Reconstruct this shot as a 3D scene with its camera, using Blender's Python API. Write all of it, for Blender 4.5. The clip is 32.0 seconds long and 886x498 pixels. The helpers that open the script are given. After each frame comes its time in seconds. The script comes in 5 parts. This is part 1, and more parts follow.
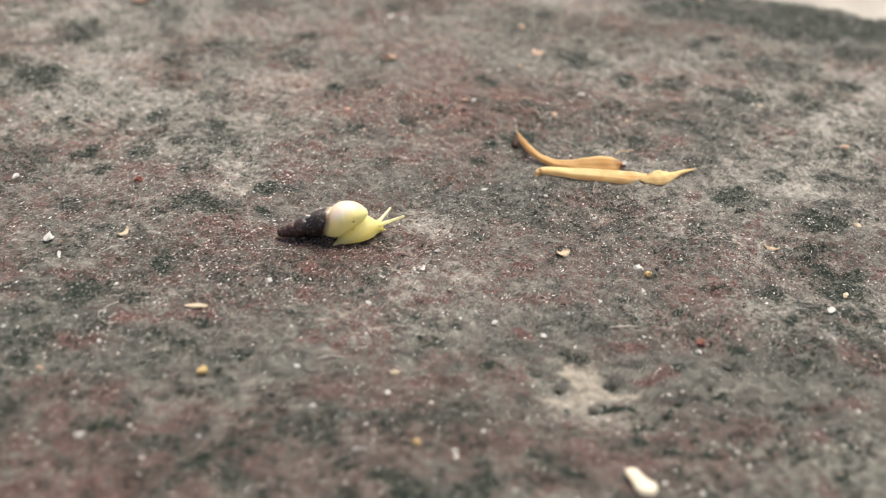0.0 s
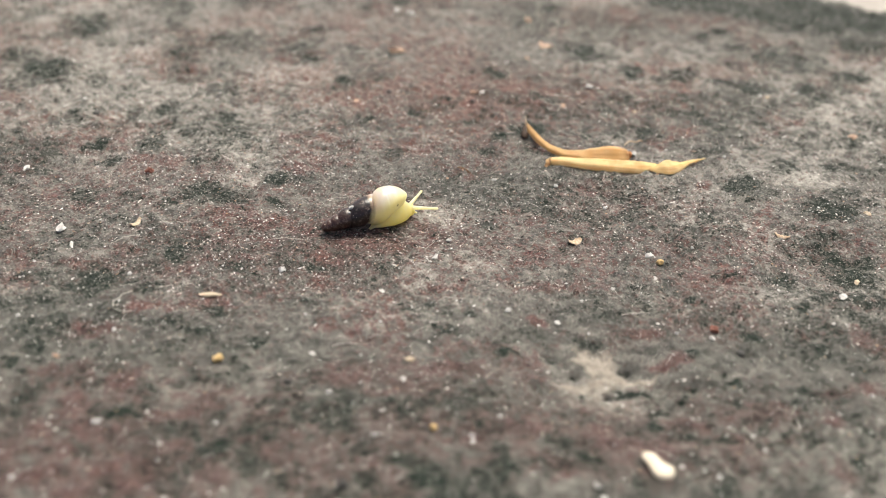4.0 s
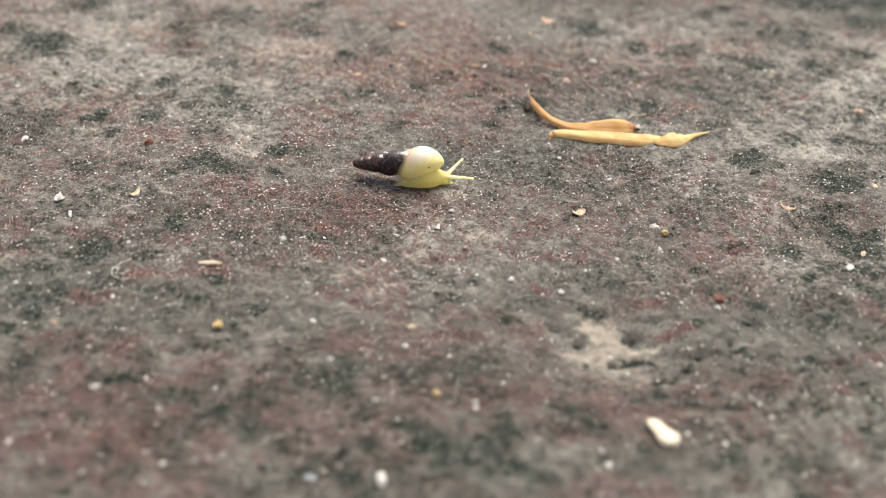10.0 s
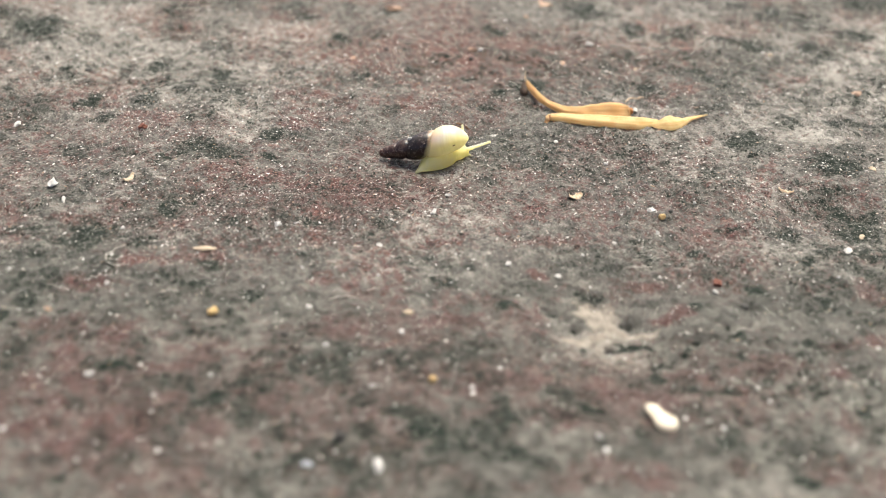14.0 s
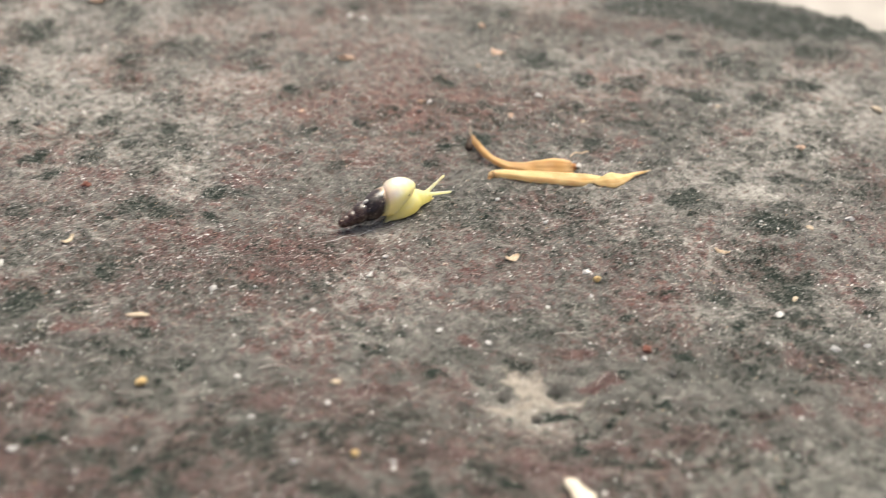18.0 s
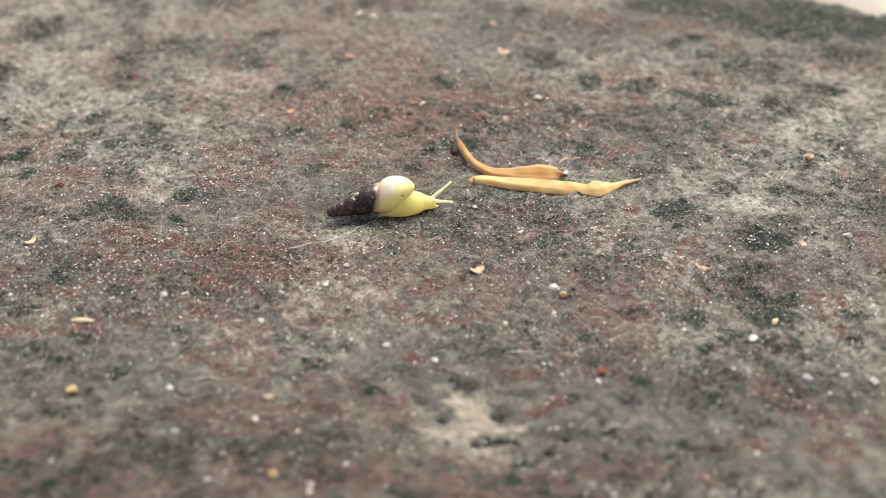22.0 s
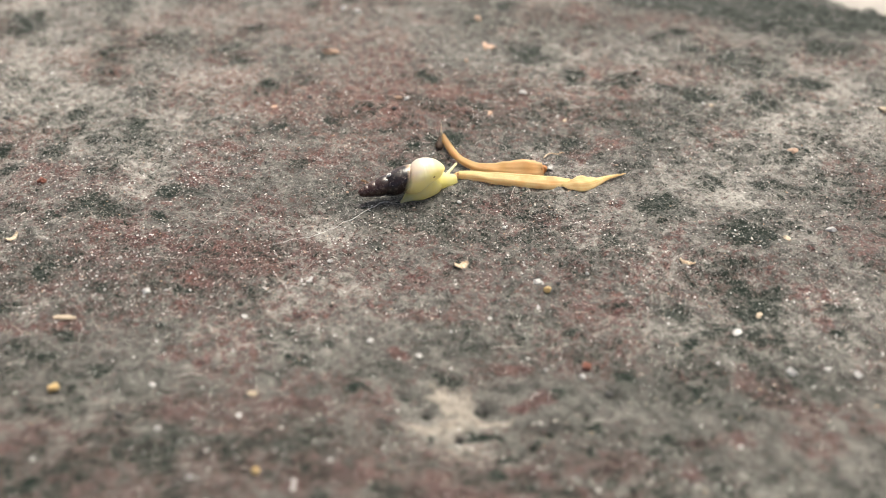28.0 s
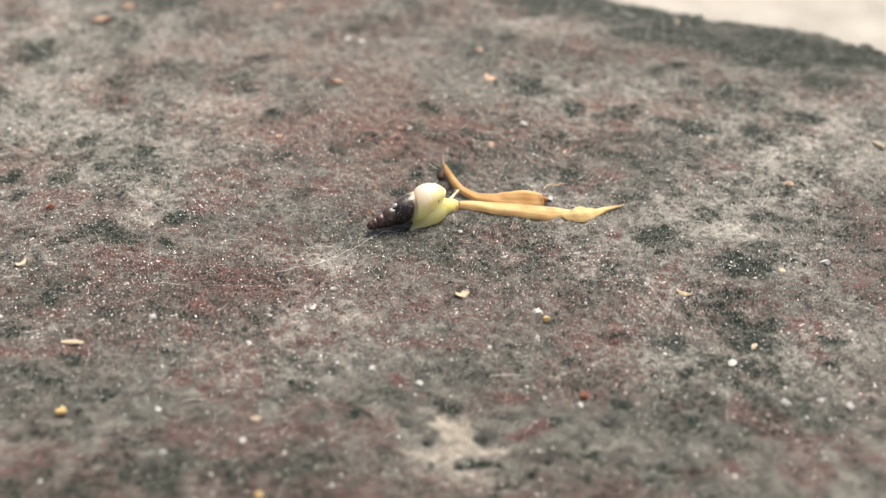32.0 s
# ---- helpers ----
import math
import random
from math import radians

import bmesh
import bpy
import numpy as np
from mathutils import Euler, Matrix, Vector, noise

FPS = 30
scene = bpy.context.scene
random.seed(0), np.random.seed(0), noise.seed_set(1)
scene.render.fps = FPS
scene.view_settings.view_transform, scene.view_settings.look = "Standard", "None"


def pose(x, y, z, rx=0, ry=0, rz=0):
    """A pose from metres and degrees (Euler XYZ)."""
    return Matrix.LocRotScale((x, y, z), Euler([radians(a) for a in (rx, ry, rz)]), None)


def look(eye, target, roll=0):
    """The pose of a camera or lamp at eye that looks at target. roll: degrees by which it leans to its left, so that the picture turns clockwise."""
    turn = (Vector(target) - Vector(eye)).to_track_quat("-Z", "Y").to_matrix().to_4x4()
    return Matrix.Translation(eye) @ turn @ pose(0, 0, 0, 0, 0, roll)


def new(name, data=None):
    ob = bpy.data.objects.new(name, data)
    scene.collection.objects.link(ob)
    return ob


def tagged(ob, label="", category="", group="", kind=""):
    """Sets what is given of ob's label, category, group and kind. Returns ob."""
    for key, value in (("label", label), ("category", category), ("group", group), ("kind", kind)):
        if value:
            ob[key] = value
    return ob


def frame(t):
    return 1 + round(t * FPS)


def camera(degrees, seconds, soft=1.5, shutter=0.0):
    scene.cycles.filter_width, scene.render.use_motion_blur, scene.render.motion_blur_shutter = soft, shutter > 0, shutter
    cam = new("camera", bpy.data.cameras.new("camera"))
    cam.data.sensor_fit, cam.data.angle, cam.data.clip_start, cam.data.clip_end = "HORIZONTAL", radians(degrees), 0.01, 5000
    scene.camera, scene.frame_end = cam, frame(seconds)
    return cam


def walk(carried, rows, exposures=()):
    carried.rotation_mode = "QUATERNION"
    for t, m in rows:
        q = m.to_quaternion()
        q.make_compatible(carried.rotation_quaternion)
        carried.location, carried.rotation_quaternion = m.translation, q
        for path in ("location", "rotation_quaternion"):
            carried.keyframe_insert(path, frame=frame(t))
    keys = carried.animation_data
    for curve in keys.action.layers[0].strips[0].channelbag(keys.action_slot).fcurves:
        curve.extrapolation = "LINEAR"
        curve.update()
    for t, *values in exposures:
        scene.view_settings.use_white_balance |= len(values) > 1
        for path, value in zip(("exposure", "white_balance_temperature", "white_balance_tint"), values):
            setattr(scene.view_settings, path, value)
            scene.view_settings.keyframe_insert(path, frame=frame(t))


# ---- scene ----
CM = 0.01
BASE_STOPS, KELVIN, TINT = 1.13, 6600, 3

# ---- camera ----
cam = camera(43.0, 32.0, 1.0, 0.5)
cam.data.dof.use_dof = True
cam.data.dof.focus_distance = 0.142
cam.data.dof.aperture_fstop = 18.0
walk(cam, [
    (0, look((-0.00975, -0.12336, 0.07544), (-0.00229, -0.00722, 0), 2.13)),
    (0.5, look((-0.01139, -0.12642, 0.07598), (-0.00465, -0.00950, 0), 2.05)),
    (1, look((-0.01156, -0.12642, 0.07540), (-0.00509, -0.01043, 0), 1.99)),
    (1.5, look((-0.01169, -0.12538, 0.07501), (-0.00476, -0.01017, 0), 1.92)),
    (2, look((-0.01186, -0.12502, 0.07505), (-0.00462, -0.00971, 0), 1.80)),
    (2.5, look((-0.01194, -0.12417, 0.07415), (-0.00432, -0.01039, 0), 1.92)),
    (4.5, look((-0.01164, -0.12439, 0.07429), (-0.00382, -0.00922, 0), 2.03)),
    (5, look((-0.01175, -0.12437, 0.07475), (-0.00428, -0.00818, 0), 1.79)),
    (5.5, look((-0.01161, -0.12415, 0.07435), (-0.00412, -0.00833, 0), 1.82)),
    (6, look((-0.01191, -0.12489, 0.07497), (-0.00485, -0.00880, 0), 1.66)),
    (6.5, look((-0.01194, -0.12394, 0.07428), (-0.00474, -0.00914, 0), 1.72)),
    (7, look((-0.01157, -0.12341, 0.07379), (-0.00392, -0.00954, 0), 1.83)),
    (7.5, look((-0.01165, -0.12363, 0.07300), (-0.00379, -0.01177, 0), 2.02)),
    (8, look((-0.01143, -0.12348, 0.07141), (-0.00362, -0.01509, 0), 2.23)),
    (8.5, look((-0.01198, -0.12403, 0.07101), (-0.00398, -0.01651, 0), 2.34)),
    (9, look((-0.01186, -0.12439, 0.07110), (-0.00425, -0.01619, 0), 2.21)),
    (9.5, look((-0.01185, -0.12464, 0.07103), (-0.00439, -0.01612, 0), 2.18)),
    (10, look((-0.01185, -0.12475, 0.07100), (-0.00448, -0.01622, 0), 2.15)),
    (10.5, look((-0.01188, -0.12457, 0.07095), (-0.00439, -0.01658, 0), 2.20)),
    (11, look((-0.01180, -0.12446, 0.07074), (-0.00432, -0.01721, 0), 2.19)),
    (11.5, look((-0.01178, -0.12437, 0.07065), (-0.00436, -0.01789, 0), 2.15)),
    (12, look((-0.01165, -0.12426, 0.07062), (-0.00418, -0.01831, 0), 2.10)),
    (12.5, look((-0.01164, -0.12434, 0.07061), (-0.00431, -0.01864, 0), 2.00)),
    (13, look((-0.01177, -0.12434, 0.07053), (-0.00436, -0.01868, 0), 2.03)),
    (13.5, look((-0.01171, -0.12428, 0.07056), (-0.00431, -0.01894, 0), 2.05)),
    (14, look((-0.01180, -0.12411, 0.07058), (-0.00422, -0.01937, 0), 2.09)),
    (14.5, look((-0.01178, -0.12419, 0.07059), (-0.00421, -0.01952, 0), 2.10)),
    (16.5, look((-0.01139, -0.12364, 0.07029), (-0.00344, -0.02111, 0), 2.11)),
    (17, look((-0.01121, -0.12354, 0.07007), (-0.00316, -0.02139, 0), 2.15)),
    (17.5, look((-0.01024, -0.12354, 0.07093), (-0.00239, -0.01799, 0), 2.11)),
    (18, look((-0.00479, -0.12168, 0.07647), (0.00411, -0.00605, 0), 2.21)),
    (18.5, look((0.00615, -0.11793, 0.07601), (0.01282, -0.00038, 0), 2.69)),
    (19, look((0.00991, -0.11954, 0.07819), (0.00930, 0.00608, 0), 1.37)),
    (19.5, look((0.01126, -0.11857, 0.07739), (0.00638, 0.00601, 0), 0.14)),
    (20, look((0.01108, -0.11819, 0.07692), (0.00524, 0.00350, 0), -0.16)),
    (20.5, look((0.01106, -0.11767, 0.07634), (0.00569, 0.00066, 0), -0.16)),
    (21, look((0.01110, -0.11694, 0.07592), (0.00675, -0.00168, 0), -0.01)),
    (21.5, look((0.01127, -0.11626, 0.07571), (0.00768, -0.00310, 0), 0.05)),
    (22, look((0.01137, -0.11631, 0.07561), (0.00832, -0.00387, 0), 0.14)),
    (22.5, look((0.01136, -0.11629, 0.07557), (0.00863, -0.00404, 0), 0.21)),
    (23, look((0.01149, -0.11606, 0.07552), (0.00897, -0.00401, 0), 0.24)),
    (23.5, look((0.01141, -0.11614, 0.07557), (0.00906, -0.00418, 0), 0.28)),
    (24, look((0.01162, -0.11594, 0.07573), (0.00936, -0.00397, 0), 0.26)),
    (24.5, look((0.01151, -0.11612, 0.07555), (0.00934, -0.00414, 0), 0.34)),
    (25, look((0.01160, -0.11593, 0.07540), (0.00962, -0.00433, 0), 0.36)),
    (25.5, look((0.01168, -0.11591, 0.07542), (0.00987, -0.00468, 0), 0.38)),
    (27.5, look((0.01178, -0.11593, 0.07543), (0.01015, -0.00485, 0), 0.43)),
    (28, look((0.01175, -0.11598, 0.07547), (0.01022, -0.00480, 0), 0.37)),
    (28.5, look((0.01183, -0.11597, 0.07537), (0.01035, -0.00463, 0), 0.39)),
    (29, look((0.01201, -0.11576, 0.07543), (0.01047, -0.00452, 0), 0.34)),
    (29.5, look((0.01188, -0.11579, 0.07550), (0.01044, -0.00433, 0), 0.39)),
    (30, look((0.01177, -0.11614, 0.07557), (0.01025, -0.00400, 0), 0.42)),
    (30.5, look((0.01176, -0.11610, 0.07559), (0.01025, -0.00369, 0), 0.43)),
    (31, look((0.01155, -0.11611, 0.07550), (0.01028, -0.00395, 0), 0.50)),
    (31.5, look((0.01182, -0.11600, 0.07559), (0.01047, -0.00368, 0), 0.51)),
    (32, look((0.01155, -0.11776, 0.07730), (0.00994, 0.00166, 0), 0.91)),
], exposures=[(t, BASE_STOPS + e, KELVIN, TINT) for t, e in ((0, -0.07), (2, -0.05), (7, -0.02), (9, 0), (11, 0.03), (12, 0.1), (14, 0.14), (17, 0.25), (18, 0.05), (19, -0.2), (20, -0.26), (21, -0.11), (24, 0), (28, 0.02), (32, 0.04))])

# ---- light: a bright, thinly clouded sky ----
world = bpy.data.worlds.new("sky")
scene.world = world
world.use_nodes = True
wn, wl = world.node_tree.nodes, world.node_tree.links
sky = wn.new("ShaderNodeTexSky")
sky.sky_type = "NISHITA"
sky.sun_disc = False
sky.sun_elevation, sky.sun_rotation = radians(66), radians(27)
sky.air_density, sky.dust_density, sky.ozone_density = 0.4, 7.0, 0.2
wl.new(sky.outputs[0], wn["Background"].inputs[0])
wn["Background"].inputs[1].default_value = 0.12
sun = new("sun", bpy.data.lights.new("sun", "SUN"))
sun.data.energy, sun.data.angle, sun.data.color = 1.25, radians(32), (1.0, 0.95, 0.88)
sun.matrix_world = look((0.2, 0.4, 1.0), (0, 0, 0))


# ---- materials ----
def material(name, color, rough=0.7, **extra):
    """A node material; returns it with its tree and its main shader."""
    m = bpy.data.materials.new(name)
    m.use_nodes = True
    t = m.node_tree
    p = t.nodes["Principled BSDF"]
    p.inputs["Base Color"].default_value = (*color, 1)
    p.inputs["Roughness"].default_value = rough
    for k, v in extra.items():
        p.inputs[k.replace("_", " ")].default_value = v
    return m, t, p


def node(t, kind, **inputs):
    n = t.nodes.new(kind)
    for k, v in inputs.items():
        n.inputs[k].default_value = v
    return n


def noise_at(t, size, detail=4.0, rough=0.6, distortion=0.0):
    """Noise with features of about size metres, in the object's own space."""
    co = t.nodes.get("Texture Coordinate") or t.nodes.new("ShaderNodeTexCoord")
    n = node(t, "ShaderNodeTexNoise", Scale=1.0 / size, Detail=detail, Roughness=rough, Distortion=distortion)
    t.links.new(co.outputs["Object"], n.inputs["Vector"])
    return n.outputs["Fac"]


def ramp(t, src, *stops):
    n = t.nodes.new("ShaderNodeValToRGB")
    e = n.color_ramp.elements
    while len(e) < len(stops):
        e.new(0.5)
    for el, (p, c) in zip(e, stops):
        el.position = p
        el.color = (c, c, c, 1) if not isinstance(c, tuple) else (*c, 1)
    t.links.new(src, n.inputs[0])
    return n.outputs[0]


def mix(t, fac, a, b, mode="MIX"):
    n = t.nodes.new("ShaderNodeMix")
    n.data_type, n.blend_type = "RGBA", mode
    for sock, v in ((n.inputs[0], fac), (n.inputs[6], a), (n.inputs[7], b)):
        if isinstance(v, (int, float)):
            sock.default_value = v
        elif isinstance(v, tuple):
            sock.default_value = (*v, 1)
        else:
            t.links.new(v, sock)
    return n.outputs[2]


def times(t, a, b, op="MULTIPLY"):
    n = t.nodes.new("ShaderNodeMath")
    n.operation = op
    n.use_clamp = True
    for sock, v in zip(n.inputs, (a, b)):
        if isinstance(v, (int, float)):
            sock.default_value = v
        else:
            t.links.new(v, sock)
    return n.outputs[0]


def attribute(t, name):
    n = t.nodes.new("ShaderNodeAttribute")
    n.attribute_name = name
    return n.outputs["Fac"]


def bump(t, p, height, strength, distance):
    n = node(t, "ShaderNodeBump", Strength=strength, Distance=distance)
    t.links.new(height, n.inputs["Height"])
    t.links.new(n.outputs[0], p.inputs["Normal"])


def let_through(t, p, col, share):
    """Lets a share of the light through a thin part, tinted by its colour."""
    glow = t.nodes.new("ShaderNodeBsdfTranslucent")
    t.links.new(col, glow.inputs["Color"])
    both = t.nodes.new("ShaderNodeMixShader")
    if isinstance(share, float):
        both.inputs[0].default_value = share
    else:
        t.links.new(share, both.inputs[0])
    t.links.new(p.outputs[0], both.inputs[1])
    t.links.new(glow.outputs[0], both.inputs[2])
    out = next(x for x in t.nodes if x.type == "OUTPUT_MATERIAL")
    t.links.new(both.outputs[0], out.inputs["Surface"])


def stained(t, base, name, size, color, low, high, seed_size, most=1.0, rag=2.4):
    """Lays a ragged stain, whose spread is the attribute, over a colour."""
    edge = noise_at(t, size, 5, 0.75, 0.6)
    n = t.nodes.new("ShaderNodeMath")
    n.operation = "MULTIPLY_ADD"
    t.links.new(edge, n.inputs[0])
    n.inputs[1].default_value = rag
    n.inputs[2].default_value = -0.5 * rag
    calm = ramp(t, attribute(t, "worn"), (0.0, 1.0), (1.0, 0.45))
    ragged = t.nodes.new("ShaderNodeMath")
    ragged.operation = "MULTIPLY"
    t.links.new(n.outputs[0], ragged.inputs[0])
    t.links.new(calm, ragged.inputs[1])
    total = t.nodes.new("ShaderNodeMath")
    t.links.new(ragged.outputs[0], total.inputs[0])
    t.links.new(attribute(t, name), total.inputs[1])
    patch = ramp(t, total.outputs[0], (low, 0.0), (high, most))
    return mix(t, patch, base, mix(t, noise_at(t, seed_size, 3), tuple(0.7 * c for c in color), tuple(1.3 * c for c in color))), patch


def stone_material():
    m, t, p = material("weathered_stone", (0.2, 0.19, 0.18), 0.7)
    soft = noise_at(t, 0.010, 3, 0.5, 0.4)
    mid = noise_at(t, 0.0024, 6, 0.66, 0.7)
    grain = noise_at(t, 0.0007, 4, 0.68, 0.5)
    fine = noise_at(t, 0.00026, 2, 0.6, 0.2)
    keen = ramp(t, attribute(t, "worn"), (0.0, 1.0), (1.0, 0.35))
    base = mix(t, ramp(t, mid, (0.375, 0.0), (0.625, 1.0)), (0.026, 0.0265, 0.0225), (0.162, 0.152, 0.135))
    base = mix(t, ramp(t, soft, (0.44, 0.0), (0.62, 0.35)), base, (0.098, 0.086, 0.077))
    base = mix(t, times(t, keen, ramp(t, grain, (0.39, 0.92), (0.485, 0.0))), base, (0.016, 0.0162, 0.0145))
    base = mix(t, times(t, keen, ramp(t, grain, (0.54, 0.0), (0.65, 0.6))), base, (0.28, 0.26, 0.235))
    base, _ = stained(t, base, "dust", 0.0012, (0.385, 0.364, 0.325), 0.18, 1.0, 0.0006, 0.85, 3.0)
    base, rusty = stained(t, base, "rust", 0.0008, (0.118, 0.034, 0.030), 0.18, 0.72, 0.0004, 0.85, 3.6)
    base = mix(t, times(t, rusty, ramp(t, noise_at(t, 0.0035, 4), (0.5, 0.0), (0.62, 0.5))), base, (0.172, 0.066, 0.046))
    base = mix(t, times(t, rusty, attribute(t, "ochre")), base, (0.20, 0.082, 0.050))
    base = mix(t, times(t, rusty, ramp(t, keen, (0.35, 0.8), (0.9, 0.0))), base, (0.096, 0.046, 0.045))
    base = mix(t, times(t, rusty, ramp(t, fine, (0.42, 0.9), (0.55, 0.0))), base, (0.020, 0.012, 0.011))
    base, _ = stained(t, base, "bare", 0.0008, (0.36, 0.315, 0.26), 0.3, 0.9, 0.0004, 0.78)
    # this mask holds the moss and the shade painted into the hollows
    base, _ = stained(t, base, "moss_shade", 0.0016, (0.028, 0.0365, 0.027), 0.1, 0.85, 0.0007, 0.7, 3.2)
    base, dark_flecks = stained(t, base, "moss_shade", 0.0007, (0.0085, 0.0155, 0.011), 0.42, 0.66, 0.0003, 0.95, 4.2)
    base = mix(t, times(t, keen, ramp(t, fine, (0.58, 0.0), (0.67, 0.62))), base, (0.33, 0.308, 0.28))
    base = mix(t, times(t, keen, ramp(t, fine, (0.32, 0.7), (0.41, 0.0))), base, (0.014, 0.014, 0.0125))
    t.links.new(base, p.inputs["Base Color"])
    t.links.new(ramp(t, grain, (0.35, 0.5), (0.65, 0.8)), p.inputs["Roughness"])
    t.links.new(ramp(t, dark_flecks, (0.0, 0.3), (1.0, 0.1)), p.inputs["Specular IOR Level"])
    p.inputs["Sheen Weight"].default_value = 0.05
    p.inputs["Sheen Roughness"].default_value = 0.45
    p.inputs["Sheen Tint"].default_value = (0.95, 0.92, 0.88, 1)
    rough = mix(t, 0.35, mix(t, 0.4, grain, mid), fine)
    bump(t, p, mix(t, times(t, dark_flecks, 0.35), rough, (0.2, 0.2, 0.2)), 1.0, 0.0006)
    return m


def mottled(name, a, b, size, rough=0.7, relief=0.0001, **extra):
    m, t, p = material(name, a, rough, **extra)
    n = noise_at(t, size, 5, 0.65)
    info = t.nodes.new("ShaderNodeObjectInfo")
    col = mix(t, ramp(t, n, (0.35, 0.0), (0.65, 1.0)), a, b)
    shade = t.nodes.new("ShaderNodeMapRange")
    t.links.new(info.outputs["Random"], shade.inputs[0])
    shade.inputs[3].default_value, shade.inputs[4].default_value = 0.8, 1.1
    hsv = t.nodes.new("ShaderNodeHueSaturation")
    t.links.new(shade.outputs[0], hsv.inputs["Value"])
    t.links.new(col, hsv.inputs["Color"])
    t.links.new(hsv.outputs[0], p.inputs["Base Color"])
    bump(t, p, n, 0.5, relief)
    return m


STONE = stone_material()
PALE_GROUND = mottled("pale_concrete", (0.25, 0.228, 0.205), (0.36, 0.332, 0.30), 0.02, 0.9, 0.001)
WHITE_GRAIN = mottled("white_quartz", (0.50, 0.485, 0.46), (0.68, 0.66, 0.63), 0.0006, 0.35)
CREAM_GRAIN = mottled("cream_grain", (0.46, 0.36, 0.24), (0.64, 0.53, 0.39), 0.0006, 0.55)
YELLOW_GRAIN = mottled("yellow_grain", (0.50, 0.32, 0.10), (0.66, 0.48, 0.24), 0.0006, 0.5)
ORANGE_GRAIN = mottled("orange_crumb", (0.38, 0.24, 0.165), (0.58, 0.41, 0.30), 0.0006, 0.7)
RED_GRAIN = mottled("red_crumb", (0.14, 0.042, 0.028), (0.25, 0.095, 0.06), 0.0006, 0.7)
PIT_DARK = mottled("dark_grit", (0.02, 0.02, 0.02), (0.06, 0.055, 0.05), 0.0005, 0.6)
CHIP = mottled("chip_shell", (0.60, 0.51, 0.38), (0.72, 0.65, 0.52), 0.0015, 0.5)
GLASSY = mottled("glassy_grain", (0.30, 0.32, 0.36), (0.5, 0.52, 0.56), 0.0006, 0.12)
FIBRE = mottled("fibre_pale", (0.5, 0.47, 0.42), (0.66, 0.62, 0.55), 0.001, 0.6)


def dust_material():
    m, t, p = material("fine_grit", (0.39, 0.3666, 0.3354), 0.22)
    geo = t.nodes.new("ShaderNodeNewGeometry")
    col = ramp(t, geo.outputs["Random Per Island"], (0.0, (0.016, 0.016, 0.016)), (0.35, (0.055, 0.047, 0.043)), (0.48, (0.19, 0.165, 0.15)), (0.66, (0.58, 0.55, 0.51)), (0.84, (0.95, 0.93, 0.9)), (1.0, (0.42, 0.27, 0.16)))
    t.links.new(col, p.inputs["Base Color"])
    return m


def petal_material(name, shadow, bright, withered=0.2):
    m, t, p = material(name, bright, 0.55)
    along, across = attribute(t, "along"), attribute(t, "across")
    comb = t.nodes.new("ShaderNodeCombineXYZ")
    t.links.new(along, comb.inputs[0])
    t.links.new(across, comb.inputs[1])
    vein = node(t, "ShaderNodeTexNoise", Scale=1.0, Detail=4.0, Roughness=0.6)
    stretch = t.nodes.new("ShaderNodeVectorMath")
    stretch.operation = "MULTIPLY"
    stretch.inputs[1].default_value = (3, 7, 1)
    t.links.new(comb.outputs[0], stretch.inputs[0])
    t.links.new(stretch.outputs[0], vein.inputs["Vector"])
    v = vein.outputs["Fac"]
    col = mix(t, ramp(t, v, (0.3, 0.0), (0.6, 1.0)), shadow, bright)
    col = mix(t, ramp(t, noise_at(t, 0.0022, 4), (0.48, 0.0), (0.68, 0.5)), col, (0.80, 0.46, 0.15))
    edge = ramp(t, across, (0.02, 1.0), (0.16, 0.0), (0.84, 0.0), (0.98, 1.0))
    col = mix(t, times(t, edge, 0.5), col, (0.9, 0.72, 0.42))
    brown = ramp(t, along, (0.0, 0.9), (0.4 * withered, 0.45), (withered, 0.0), (0.93, 0.0), (1.0, 0.7))
    col = mix(t, times(t, brown, 0.6), col, (0.26, 0.11, 0.035))
    t.links.new(col, p.inputs["Base Color"])
    p.inputs["Subsurface Weight"].default_value = 0.15
    p.inputs["Subsurface Radius"].default_value = (1.0, 0.5, 0.2)
    p.inputs["Subsurface Scale"].default_value = 0.0004
    bump(t, p, v, 0.3, 0.00015)
    let_through(t, p, col, 0.5)
    return m


